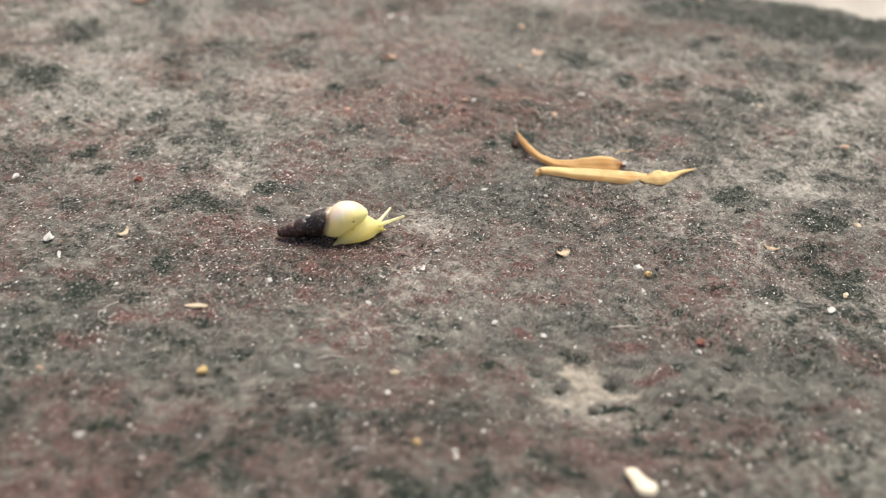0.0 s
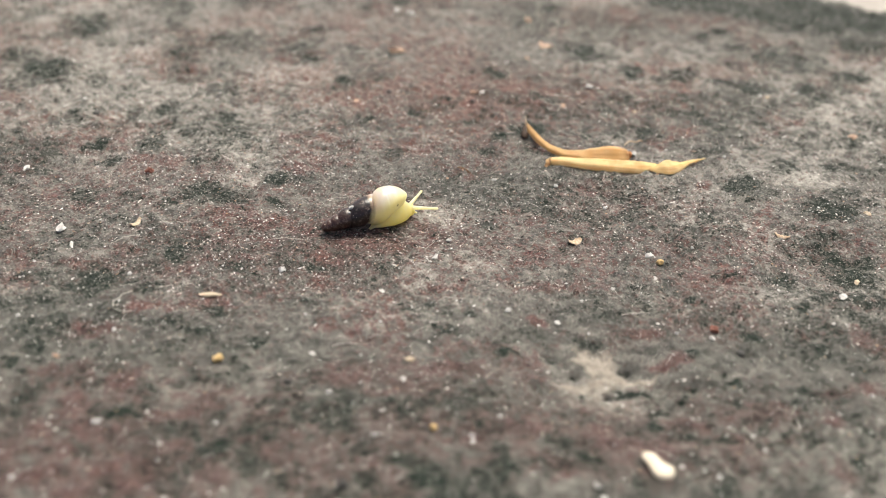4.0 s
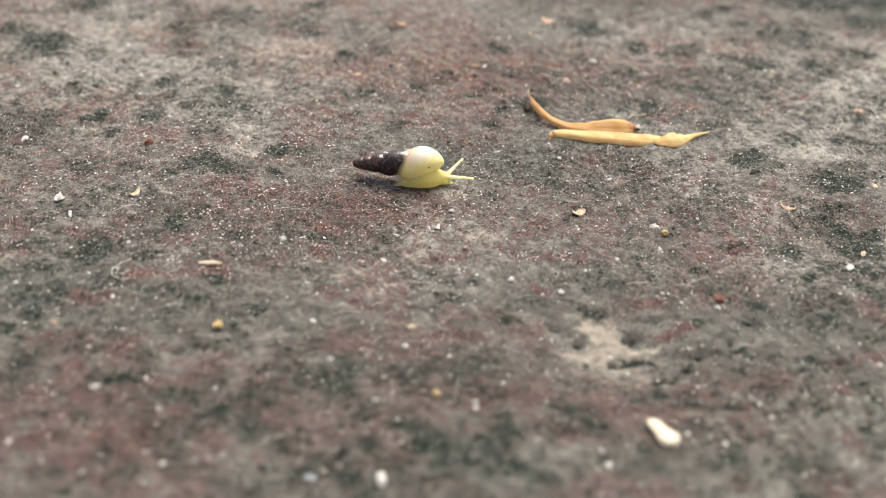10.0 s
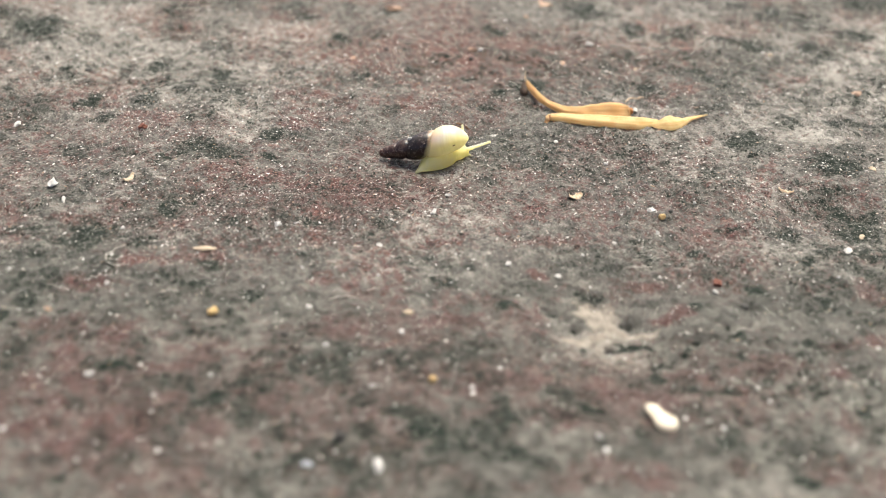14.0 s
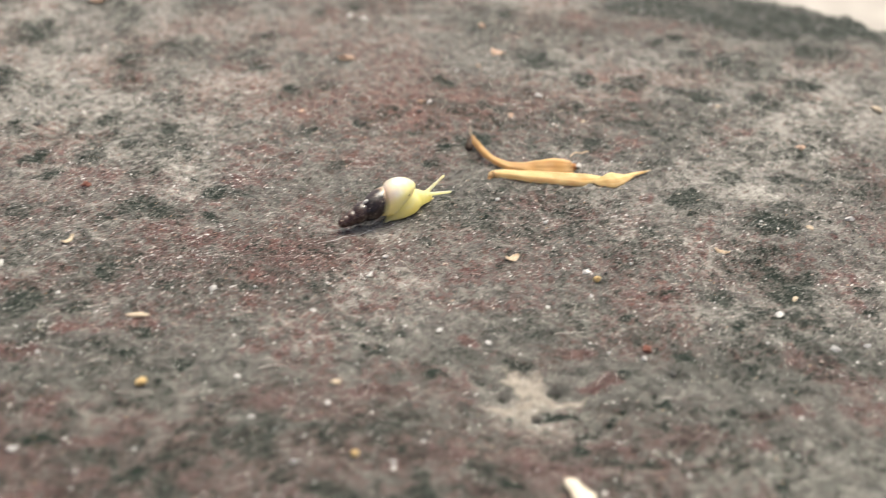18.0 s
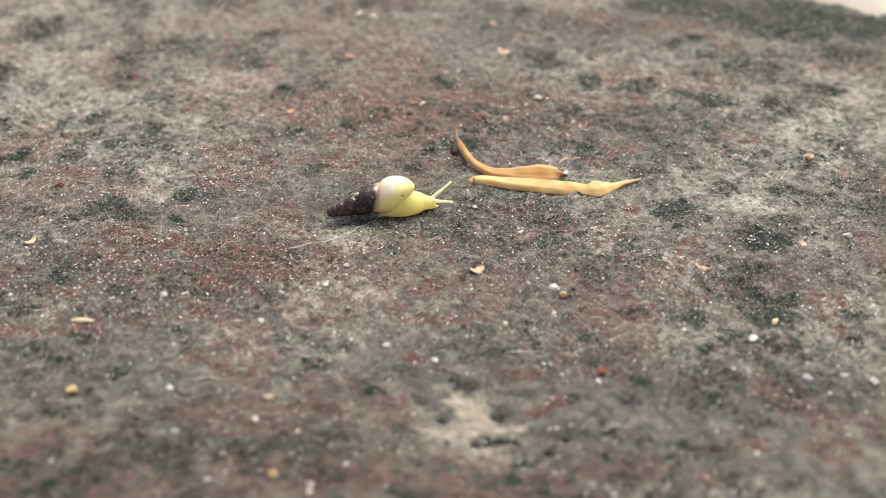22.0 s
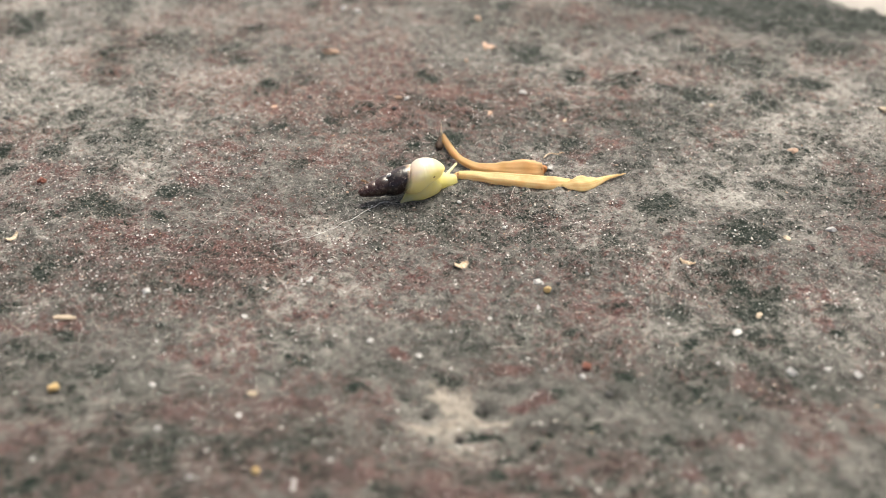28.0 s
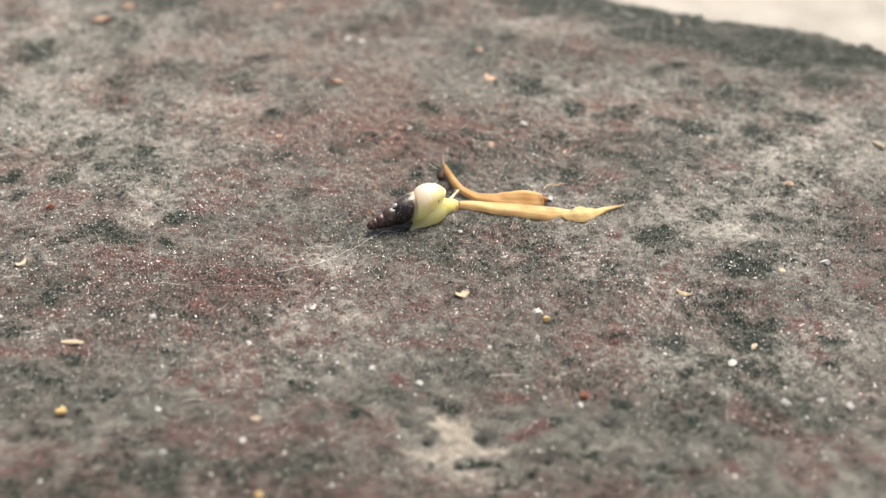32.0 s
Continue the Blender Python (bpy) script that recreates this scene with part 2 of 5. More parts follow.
def shell_material():
    m, t, p = material("snail_shell", (0.05, 0.03, 0.025), 0.3)
    along = attribute(t, "along")
    n = noise_at(t, 0.0012, 4, 0.6)
    wob = times(t, along, times(t, n, 0.05), "ADD")
    dark = mix(t, ramp(t, n, (0.35, 0.0), (0.65, 1.0)), (0.005, 0.003, 0.0027), (0.022, 0.009, 0.006))
    dark = mix(t, ramp(t, along, (0.0, 0.95), (0.36, 0.0)), dark, (0.042, 0.014, 0.009))
    dirt = noise_at(t, 0.0005, 4, 0.7)
    dark = mix(t, ramp(t, dirt, (0.56, 0.0), (0.66, 0.35)), dark, (0.22, 0.17, 0.14))
    dark = mix(t, times(t, ramp(t, along, (0.1, 1.0), (0.4, 0.0)), ramp(t, noise_at(t, 0.0003, 3, 0.7), (0.52, 0.0), (0.62, 0.4))), dark, (0.2, 0.13, 0.1))
    pale = mix(t, ramp(t, noise_at(t, 0.0016, 3, 0.6, 0.8), (0.46, 0.0), (0.68, 0.5)), (0.90, 0.90, 0.88), (0.82, 0.79, 0.72))
    lines = node(t, "ShaderNodeTexNoise", Scale=9.0, Detail=4.0)
    lines.noise_dimensions = "1D"
    t.links.new(attribute(t, "growth"), lines.inputs["W"])
    pale = mix(t, ramp(t, lines.outputs["Fac"], (0.42, 0.0), (0.58, 0.55)), pale, (0.70, 0.62, 0.50))
    pale = mix(t, ramp(t, wob, (0.56, 0.95), (0.63, 0.5), (0.75, 0.0)), pale, (0.60, 0.40, 0.24))
    pale = mix(t, ramp(t, attribute(t, "flesh"), (0.15, 0.0), (0.44, 0.9)), pale, (1.0, 0.91, 0.46))
    col = mix(t, ramp(t, wob, (0.53, 0.0), (0.60, 1.0)), dark, pale)
    t.links.new(col, p.inputs["Base Color"])
    t.links.new(ramp(t, wob, (0.54, 0.05), (0.6, 0.95)), p.inputs["Subsurface Weight"])
    p.inputs["Subsurface Radius"].default_value = (1.0, 0.9, 0.5)
    p.inputs["Subsurface Scale"].default_value = 0.0012
    p.inputs["Specular IOR Level"].default_value = 0.25
    t.links.new(ramp(t, wob, (0.54, 0.7), (0.6, 0.5)), p.inputs["Coat Weight"])
    t.links.new(ramp(t, noise_at(t, 0.0006, 4, 0.7), (0.4, 0.14), (0.62, 0.3)), p.inputs["Coat Roughness"])
    p.inputs["Coat IOR"].default_value = 1.5
    bump(t, p, dirt, 0.3, 0.0001)
    let_through(t, p, col, ramp(t, wob, (0.56, 0.0), (0.64, 0.35)))
    return m


def body_material(name, a, b, through_light):
    """Moist skin that lets light through."""
    m, t, p = material(name, a, 0.32)
    n = noise_at(t, 0.0007, 4, 0.6)
    col = mix(t, ramp(t, n, (0.3, 0.0), (0.7, 1.0)), a, b)
    t.links.new(col, p.inputs["Base Color"])
    p.inputs["Subsurface Weight"].default_value = 0.9
    p.inputs["Subsurface Radius"].default_value = (1.0, 1.0, 0.7)
    p.inputs["Subsurface Scale"].default_value = 0.0014
    bump(t, p, n, 0.3, 0.00008)
    let_through(t, p, col, through_light)
    return m


GRIT, PETAL, SHELL, SKIN = dust_material(), petal_material("dried_petal", (0.84, 0.56, 0.22), (1.0, 0.83, 0.47)), shell_material(), body_material("snail_skin", (1.0, 0.94, 0.50), (1.0, 0.96, 0.64), 0.65)
PALE_SKIN = body_material("tentacle_skin", (1.0, 0.93, 0.50), (1.0, 0.97, 0.68), 0.45)
BROWN_TIP = mottled("withered_brown", (0.16, 0.07, 0.025), (0.5, 0.26, 0.09), 0.0006, 0.6)
BARK = mottled("bark_crumb", (0.07, 0.035, 0.018), (0.22, 0.12, 0.06), 0.0004, 0.8)
STUB = mottled("withered_orange", (0.26, 0.09, 0.025), (0.6, 0.28, 0.09), 0.0004, 0.6)
BROWN_PETAL = petal_material("brown_petal", (0.66, 0.40, 0.16), (0.88, 0.61, 0.29), 0.5)
DARK_TIP = mottled("withered_dark", (0.02, 0.013, 0.008), (0.09, 0.045, 0.022), 0.0005, 0.7)
PORE, _, _ = material("snail_pore", (0.20, 0.14, 0.05), 0.4)
SLIME, _, _ = material("dry_slime", (0.68, 0.68, 0.66), 0.2)


# ---- noise for the stone's relief and stains ----
def value_noise(x, y, seed):
    xi, yi = np.floor(x).astype(np.int64), np.floor(y).astype(np.int64)
    fx, fy = x - xi, y - yi
    fx, fy = fx * fx * (3 - 2 * fx), fy * fy * (3 - 2 * fy)

    def h(a, b):
        n = (a * 374761393 + b * 668265263 + seed * 982451653) & 0xFFFFFFFF
        n = ((n ^ (n >> 13)) * 1274126177) & 0xFFFFFFFF
        return ((n ^ (n >> 16)) & 0xFFFF) / 65535.0

    return (h(xi, yi) * (1 - fx) + h(xi + 1, yi) * fx) * (1 - fy) + (h(xi, yi + 1) * (1 - fx) + h(xi + 1, yi + 1) * fx) * fy


def fbm(x, y, size, seed, octaves=5, gain=0.55):
    out, amp, total, k = 0.0, 1.0, 0.0, 1.0 / size
    for i in range(octaves):
        out = out + amp * value_noise(x * k + 17.3 * i, y * k - 9.1 * i, seed + i)
        total, amp, k = total + amp, amp * gain, k * 2.03
    return out / total


def step(a, b, v):
    v = np.clip((v - a) / (b - a), 0, 1)
    return v * v * (3 - 2 * v)


# the slab's far rim, in centimetres: x, y
RIM = ((-60, 16), (-30, 14), (-14, 13), (-8, 11.4), (-5.8, 10.2), (-5.0, 9.6), (-3.9, 9.8), (-2.8, 10.4), (-1.6, 11.2), (0, 12.0), (1.4, 11.8),
       (2.4, 11.1), (3.4, 10.3), (4.8, 9.45), (6.3, 8.9), (7.3, 8.2), (8.8, 7.35), (11, 5.6), (14, 2), (17, -6), (20, -40))


def rim_distance(x, y):
    """Centimetres beyond the slab's rim (negative on the slab)."""
    rx, ry = [p[0] for p in RIM], [p[1] for p in RIM]
    return (y - np.interp(x, rx, ry) - 1.3 * (fbm(x, y, 1.0, 91, 6, 0.7) - 0.5)) * 0.86


# small hollows: x, y, half-width, half-depth, how deep, in centimetres
HOLLOWS = ((1.23, -3.45, 0.038, 0.04, 0.22), (0.9, -3.2, 0.08, 0.05, 0.07), (1.46, -3.13, 0.09, 0.05, 0.07), (2.12, -3.5, 0.1, 0.07, 0.07),
           (1.7, -3.75, 0.2, 0.1, 0.08), (2.48, -3.3, 0.08, 0.08, 0.06), (0.68, -3.0, 0.12, 0.08, 0.06))


def height(x, y):
    """The stone's surface, in centimetres."""
    z = 0.16 * (fbm(x, y, 2.6, 5, 3) - 0.5) + 0.15 * (fbm(x, y, 0.55, 31, 5, 0.62) - 0.5) + 0.055 * (fbm(x, y, 0.1, 57, 2) - 0.5)
    z = z - 0.22 * np.exp(-((x - 1.25) / 0.9) ** 2 - ((y + 3.5) / 0.8) ** 2) - 0.1 * np.exp(-((x - 4.6) / 0.7) ** 2 - ((y + 1.4) / 0.6) ** 2)
    for hx, hy, rx, ry, deep in HOLLOWS:
        near = (np.abs(x - hx) < 3 * rx) & (np.abs(y - hy) < 3 * ry)
        z[near] -= deep * np.exp(-((x[near] - hx) / rx) ** 2 - ((y[near] - hy) / ry) ** 2)
    d = rim_distance(x, y)
    near = np.clip(d + 2.2, 0, None)
    z = z - 0.05 * near ** 2
    z = np.where((x < -54) | (y < -54) | (x > 21), -6.5, z)
    return np.maximum(z - 3.2 * np.clip(d, 0, None) ** 1.15, -6.5)


def patches(x, y, spots, seed):
    """A ragged field that is high round the given spots (x, y, half-width, half-depth in centimetres, strength)."""
    wx = x + 0.5 * (fbm(x, y, 0.4, seed, 5, 0.65) - 0.5)
    wy = y + 0.5 * (fbm(x, y, 0.4, seed + 50, 5, 0.65) - 0.5)
    out = np.zeros_like(x)
    for sx, sy, rx, ry, much in spots:
        near = (np.abs(x - sx) < 2.6 * rx + 0.3) & (np.abs(y - sy) < 2.6 * ry + 0.3)
        q = ((wx[near] - sx) / rx) ** 2 + ((wy[near] - sy) / ry) ** 2
        out[near] = np.maximum(out[near], much * np.exp(-0.4 * q ** 1.4))
    return out


# stains that show singly: x, y, half-width, half-depth in centimetres, strength
MOSS_A = ((-6.41, 4.28, 0.27, 0.36, 1), (-7.04, 4.88, 0.16, 0.28, 0.6), (-4.33, 4.9, 0.25, 0.33, 0.7), (-4.27, 4.16, 0.12, 0.27, 0.5), (-3.75, 5.35, 0.37, 0.25, 0.5),
    (-3.59, 4.33, 0.09, 0.18, 0.5), (-2.49, 5.18, 0.23, 0.29, 0.7), (-2.28, 4.7, 0.18, 0.19, 0.7), (-5.67, 5.35, 0.23, 0.15, 0.4), (-5.61, 2.64, 0.12, 0.15, 0.7),
    (-5.88, 2.58, 0.11, 0.11, 0.6), (-6.07, 2.54, 0.11, 0.07, 0.5), (-5.33, 2.84, 0.16, 0.15, 0.4), (-4.77, 2.85, 0.1, 0.16, 0.6), (-4.3, 2.95, 0.11, 0.16, 0.8),
    (-4.12, 2.57, 0.06, 0.09, 0.6), (-3.4, 2.63, 0.14, 0.17, 0.9), (-3.93, 3.26, 0.12, 0.1, 0.4), (-5.09, 1.83, 0.14, 0.24, 0.9), (-4.73, 1.35, 0.11, 0.13, 0.8))
MOSS_B = ((-3.81, 2.11, 0.06, 0.18, 0.7), (-4.28, 1.87, 0.15, 0.25, 0.6), (-3.17, 1.99, 0.06, 0.07, 0.8), (-4.4, 1.66, 0.09, 0.17, 0.5), (-3.61, 1.16, 0.11, 0.16, 0.6),
    (-2.42, 0.72, 0.18, 0.13, 1), (-2.51, 0.09, 0.09, 0.07, 0.8), (-5.04, 0.38, 0.18, 0.18, 0.8), (-4.35, 0.31, 0.13, 0.15, 0.8), (-3.44, 0.38, 0.25, 0.18, 0.8),
    (-3.1, 0.23, 0.21, 0.22, 0.6), (-5.97, 0.83, 0.11, 0.16, 0.5), (-5.68, 0.16, 0.14, 0.12, 0.5), (-3.85, 0.06, 0.14, 0.12, 0.6), (-1.63, 3.93, 0.16, 0.2, 0.7),
    (-1.75, 3.6, 0.17, 0.21, 0.4), (-0.96, 4.97, 0.14, 0.24, 0.5), (-1.31, 2.41, 0.12, 0.15, 0.6), (-0.55, 2.71, 0.05, 0.08, 1.1), (0.74, 4.26, 0.14, 0.18, 0.9))
MOSS_C = ((1.21, 2.25, 0.14, 0.22, 1), (0.58, 2.06, 0.13, 0.16, 0.9), (0.86, 2.16, 0.07, 0.22, 1), (0.28, 2.43, 0.08, 0.11, 0.7), (0.38, 1.62, 0.14, 0.14, 0.6),
    (0.9, 1.71, 0.2, 0.18, 0.5), (1.43, 3.3, 0.09, 0.1, 0.8), (2.28, 5.17, 0.17, 0.3, 0.8), (1.57, 2.45, 0.1, 0.15, 0.5), (-0.14, 1.52, 0.12, 0.1, 0.4),
    (-0.92, 1.52, 0.14, 0.14, 0.5), (-2.19, 0.69, 0.15, 0.12, 0.6), (0.11, -0.33, 0.14, 0.14, 0.4), (2.5, 5.05, 0.19, 0.2, 0.6), (2.89, 4.35, 0.15, 0.21, 0.9),
    (3.18, 5.36, 0.1, 0.15, 0.5), (3.7, 4.25, 0.26, 0.23, 1), (3.38, 4.08, 0.14, 0.14, 0.7), (4.27, 3.97, 0.18, 0.11, 0.8), (5, 5.48, 0.14, 0.13, 0.8))
MOSS_D = ((5.53, 5.12, 0.29, 0.35, 0.8), (5.86, 4.93, 0.19, 0.22, 0.7), (4.79, 3.71, 0.23, 0.17, 0.9), (5.61, 3.73, 0.18, 0.22, 0.8), (5.86, 3.41, 0.18, 0.17, 0.6),
    (5.94, 4.45, 0.33, 0.12, 0.6), (6.5, 4.19, 0.24, 0.16, 0.9), (7.14, 5.66, 0.3, 0.26, 0.8), (4.52, 2.48, 0.17, 0.15, 0.6), (3.62, 2.96, 0.1, 0.14, 0.6),
    (2.32, 2.94, 0.13, 0.2, 0.8), (3.69, 2.57, 0.17, 0.23, 0.7), (2.77, 2.18, 0.12, 0.19, 0.7), (2.65, 1.81, 0.07, 0.14, 0.6), (5.46, 2.49, 0.13, 0.1, 0.7),
    (5.09, 2.02, 0.12, 0.11, 0.5), (4.47, 1.08, 0.13, 0.17, 0.9), (5.16, 1.14, 0.14, 0.12, 0.7), (3.71, 0.5, 0.21, 0.28, 0.8), (4.03, 0.41, 0.09, 0.12, 0.6))
MOSS_E = ((5.03, 0.33, 0.19, 0.11, 0.8), (5.36, 0.81, 0.08, 0.1, 0.6), (4.75, -0.04, 0.26, 0.18, 1), (5.26, 0.03, 0.09, 0.09, 0.6), (1.99, 0.82, 0.05, 0.06, 0.9),
    (-4.49, -1.54, 0.18, 0.12, 0.9), (-4.64, -1.72, 0.16, 0.12, 0.7), (-4.35, -1.78, 0.09, 0.09, 0.8), (-3.63, -0.93, 0.13, 0.15, 0.9), (-3.38, -0.87, 0.17, 0.13, 0.7),
    (-4.64, -0.67, 0.11, 0.07, 0.6), (-2.79, -1.43, 0.19, 0.1, 0.6), (-5.02, -2.16, 0.24, 0.16, 0.4), (-4.63, -2.32, 0.15, 0.09, 0.5), (-3.58, -2.49, 0.48, 0.06, 0.6),
    (-3.38, -2.6, 0.36, 0.08, 0.4), (-3.1, -2.7, 0.24, 0.1, 0.5), (-2.53, -2.86, 0.15, 0.08, 0.7), (-2.94, -2.34, 0.12, 0.06, 0.7), (-4.92, -3.12, 0.08, 0.09, 1))
MOSS_F = ((-4.73, -2.88, 0.2, 0.06, 0.6), (-4.22, -2.84, 0.17, 0.06, 0.4), (-3.83, -1.72, 0.19, 0.12, 0.5), (-1.82, -1.37, 0.13, 0.07, 0.6), (-1.83, -1.91, 0.06, 0.07, 0.8),
    (-2.04, -2.02, 0.09, 0.06, 0.7), (-1.1, -1.44, 0.16, 0.12, 0.6), (-1.26, -1.68, 0.06, 0.06, 0.6), (-0.79, -2.14, 0.08, 0.08, 0.7), (-0.57, -2.08, 0.08, 0.06, 0.7),
    (-0.67, -2.25, 0.07, 0.05, 0.6), (-0.18, -2.36, 0.09, 0.05, 0.8), (-0.11, -2.73, 0.06, 0.05, 0.6), (-0.47, -2.62, 0.11, 0.09, 0.8), (-1.63, -3.24, 0.03, 0.04, 1.1),
    (-1.75, -3.13, 0.05, 0.04, 0.5), (0.41, -2.74, 0.43, 0.16, 0.35), (0.2, -3.02, 0.09, 0.07, 0.8), (-2.14, -1.37, 0.13, 0.1, 0.5), (1.98, -0.4, 0.04, 0.07, 0.8))
MOSS_G = ((3.13, -0.26, 0.15, 0.13, 0.7), (2.63, -1.01, 0.14, 0.13, 0.5), (2.46, -0.68, 0.04, 0.08, 0.6), (4.46, -0.68, 0.18, 0.16, 0.6), (4.5, -0.95, 0.11, 0.12, 0.9),
    (4.53, -1.46, 0.24, 0.22, 1), (4.52, -1.21, 0.14, 0.15, 0.9), (4.84, -1.08, 0.11, 0.13, 0.7), (4.42, -2.12, 0.2, 0.16, 1.1), (4.12, -1.94, 0.2, 0.1, 0.9),
    (3.93, -1.08, 0.07, 0.13, 0.7), (3.67, -1.58, 0.2, 0.11, 0.8), (3.64, -2.11, 0.08, 0.07, 0.9), (3.45, -1.64, 0.13, 0.1, 0.6), (2.48, -2.05, 0.09, 0.06, 0.8),
    (2.22, -3.01, 0.09, 0.05, 0.8), (2.2, -2.7, 0.06, 0.05, 0.5), (2.97, -2.81, 0.07, 0.1, 0.9), (2.65, -2.65, 0.05, 0.06, 0.8), (3.61, -2.97, 0.07, 0.08, 0.6))
MOSS_H = ((3.57, -2.5, 0.06, 0.05, 0.6), (2.52, -3.47, 0.05, 0.07, 0.9), (1.41, -3.43, 0.08, 0.07, 1.1), (0.88, -3.45, 0.05, 0.06, 0.9), (1.14, -2.74, 0.25, 0.12, 0.5),
    (-3.66, -3.94, 0.21, 0.08, 0.7), (-2.88, -4.2, 0.05, 0.07, 0.7), (-2.68, -4.33, 0.16, 0.12, 0.7), (-2.4, -4.17, 0.11, 0.08, 0.6), (-1.86, -4.34, 0.05, 0.06, 0.7),
    (-2.46, -4.64, 0.04, 0.05, 1), (-4.75, -3.64, 0.08, 0.05, 0.6), (-4.03, -3.72, 0.14, 0.1, 0.5), (-1.44, -5.31, 0.09, 0.06, 0.7), (-3.87, -5.39, 0.04, 0.04, 0.9),
    (-2.33, -5.5, 0.1, 0.07, 0.4), (-1.54, -4.35, 0.08, 0.05, 0.5), (-0.66, -4.9, 0.18, 0.12, 0.8), (-0.62, -5.12, 0.13, 0.07, 0.7), (-0.78, -5.33, 0.15, 0.1, 0.5))
MOSS_I = ((-3.19, -5.48, 0.12, 0.1, 0.5), (-4.06, -5.19, 0.05, 0.07, 0.6), (-3.08, -4.63, 0.15, 0.09, 0.4), (0.01, -4.84, 0.21, 0.16, 0.7), (-0.13, -5.27, 0.35, 0.15, 0.7),
    (1.6, -4.02, 0.1, 0.07, 0.9), (1.77, -3.76, 0.17, 0.11, 0.6), (2.05, -3.67, 0.07, 0.06, 0.9), (2.2, -4.33, 0.11, 0.07, 0.8), (0.89, -4.59, 0.11, 0.06, 0.7),
    (2.07, -5.03, 0.16, 0.11, 0.6), (3.4, -4.69, 0.08, 0.07, 1), (2.66, -5.61, 0.12, 0.13, 0.8), (2.55, -5.4, 0.08, 0.08, 0.5), (3.23, -3.74, 0.12, 0.09, 0.6),
    (3.16, -4.13, 0.07, 0.09, 0.5), (2.13, -5.53, 0.1, 0.07, 0.4), (1.46, -5.61, 0.1, 0.1, 0.5), (-6.15, 6.05, 0.39, 0.34, 0.8), (-4.43, 5.52, 0.24, 0.19, 0.6))
MOSS_J = ((-6.28, 8.98, 0.33, 0.25, 0.6), (-4.38, 8.74, 0.49, 0.37, 0.8), (-4.71, 8.28, 0.32, 0.24, 0.6), (-5.21, 8.32, 0.09, 0.12, 0.8), (-3.4, 7.61, 0.42, 0.56, 0.5),
    (-3.48, 5.56, 0.48, 0.28, 0.5), (-2.12, 6.09, 0.24, 0.19, 0.6), (-1.4, 7.07, 0.16, 0.21, 0.8), (-0.77, 7.44, 0.15, 0.22, 0.6), (2.69, 9.03, 0.54, 0.61, 0.9),
    (2.04, 9.16, 0.27, 0.31, 0.7), (4.04, 8.48, 0.42, 0.35, 1), (4.69, 8.66, 0.43, 0.27, 1), (4.46, 7.65, 0.46, 0.38, 1), (5.43, 7.42, 0.71, 0.54, 1),
    (6.44, 7.46, 0.4, 0.67, 1), (7.03, 6.97, 0.49, 0.64, 1.1), (7.65, 6.74, 0.39, 0.63, 1.1), (5.89, 6.67, 0.39, 0.35, 0.9), (6.61, 6.45, 0.48, 0.44, 1))
MOSS_K = ((7.42, 5.55, 0.37, 0.45, 0.7), (2.04, 7.15, 0.2, 0.21, 0.8), (1.43, 6.36, 0.15, 0.15, 0.8), (4.51, 5.89, 0.11, 0.19, 0.7), (5.02, 5.56, 0.19, 0.11, 0.9),
    (4.87, 6.09, 0.24, 0.12, 0.7), (3.44, 8.91, 0.65, 0.24, 0.6), (5.4, -1.56, 0.16, 0.13, 0.8), (5.37, -2.02, 0.15, 0.08, 0.8), (6.07, 1.16, 0.09, 0.07, 0.7))
MOSS_AND_DARK = MOSS_A + MOSS_B + MOSS_C + MOSS_D + MOSS_E + MOSS_F + MOSS_G + MOSS_H + MOSS_I + MOSS_J + MOSS_K
RUST_A = ((-6, 1.23, 0.22, 0.29, 0.6), (-5.93, 2, 0.27, 0.18, 0.35), (-4.41, 1.24, 0.19, 0.2, 0.7), (-3.96, 1.24, 0.19, 0.25, 0.6), (-2.33, 1.82, 0.22, 0.18, 0.9),
    (-4.5, 0.53, 0.22, 0.18, 0.6), (-5.39, 0.38, 0.32, 0.21, 0.6), (-4.9, 0.09, 0.14, 0.12, 0.6), (-3.07, -0.05, 0.21, 0.11, 0.6), (-2.13, 0.93, 0.19, 0.16, 0.6),
    (-5.09, 4.64, 0.26, 0.35, 0.2), (-2.8, 3.8, 0.52, 0.39, 0.35), (-2.25, 4.02, 0.35, 0.4, 0.5), (-0.97, 4.27, 0.36, 0.34, 0.45), (0.17, 3.85, 0.4, 0.3, 0.5),
    (0.57, 3.43, 0.43, 0.42, 0.65), (1.12, 2.93, 0.34, 0.28, 0.8), (0.36, 2.92, 0.34, 0.24, 0.7), (-0.73, 2.8, 0.21, 0.29, 0.4), (-1.87, 1.95, 0.2, 0.14, 0.7))
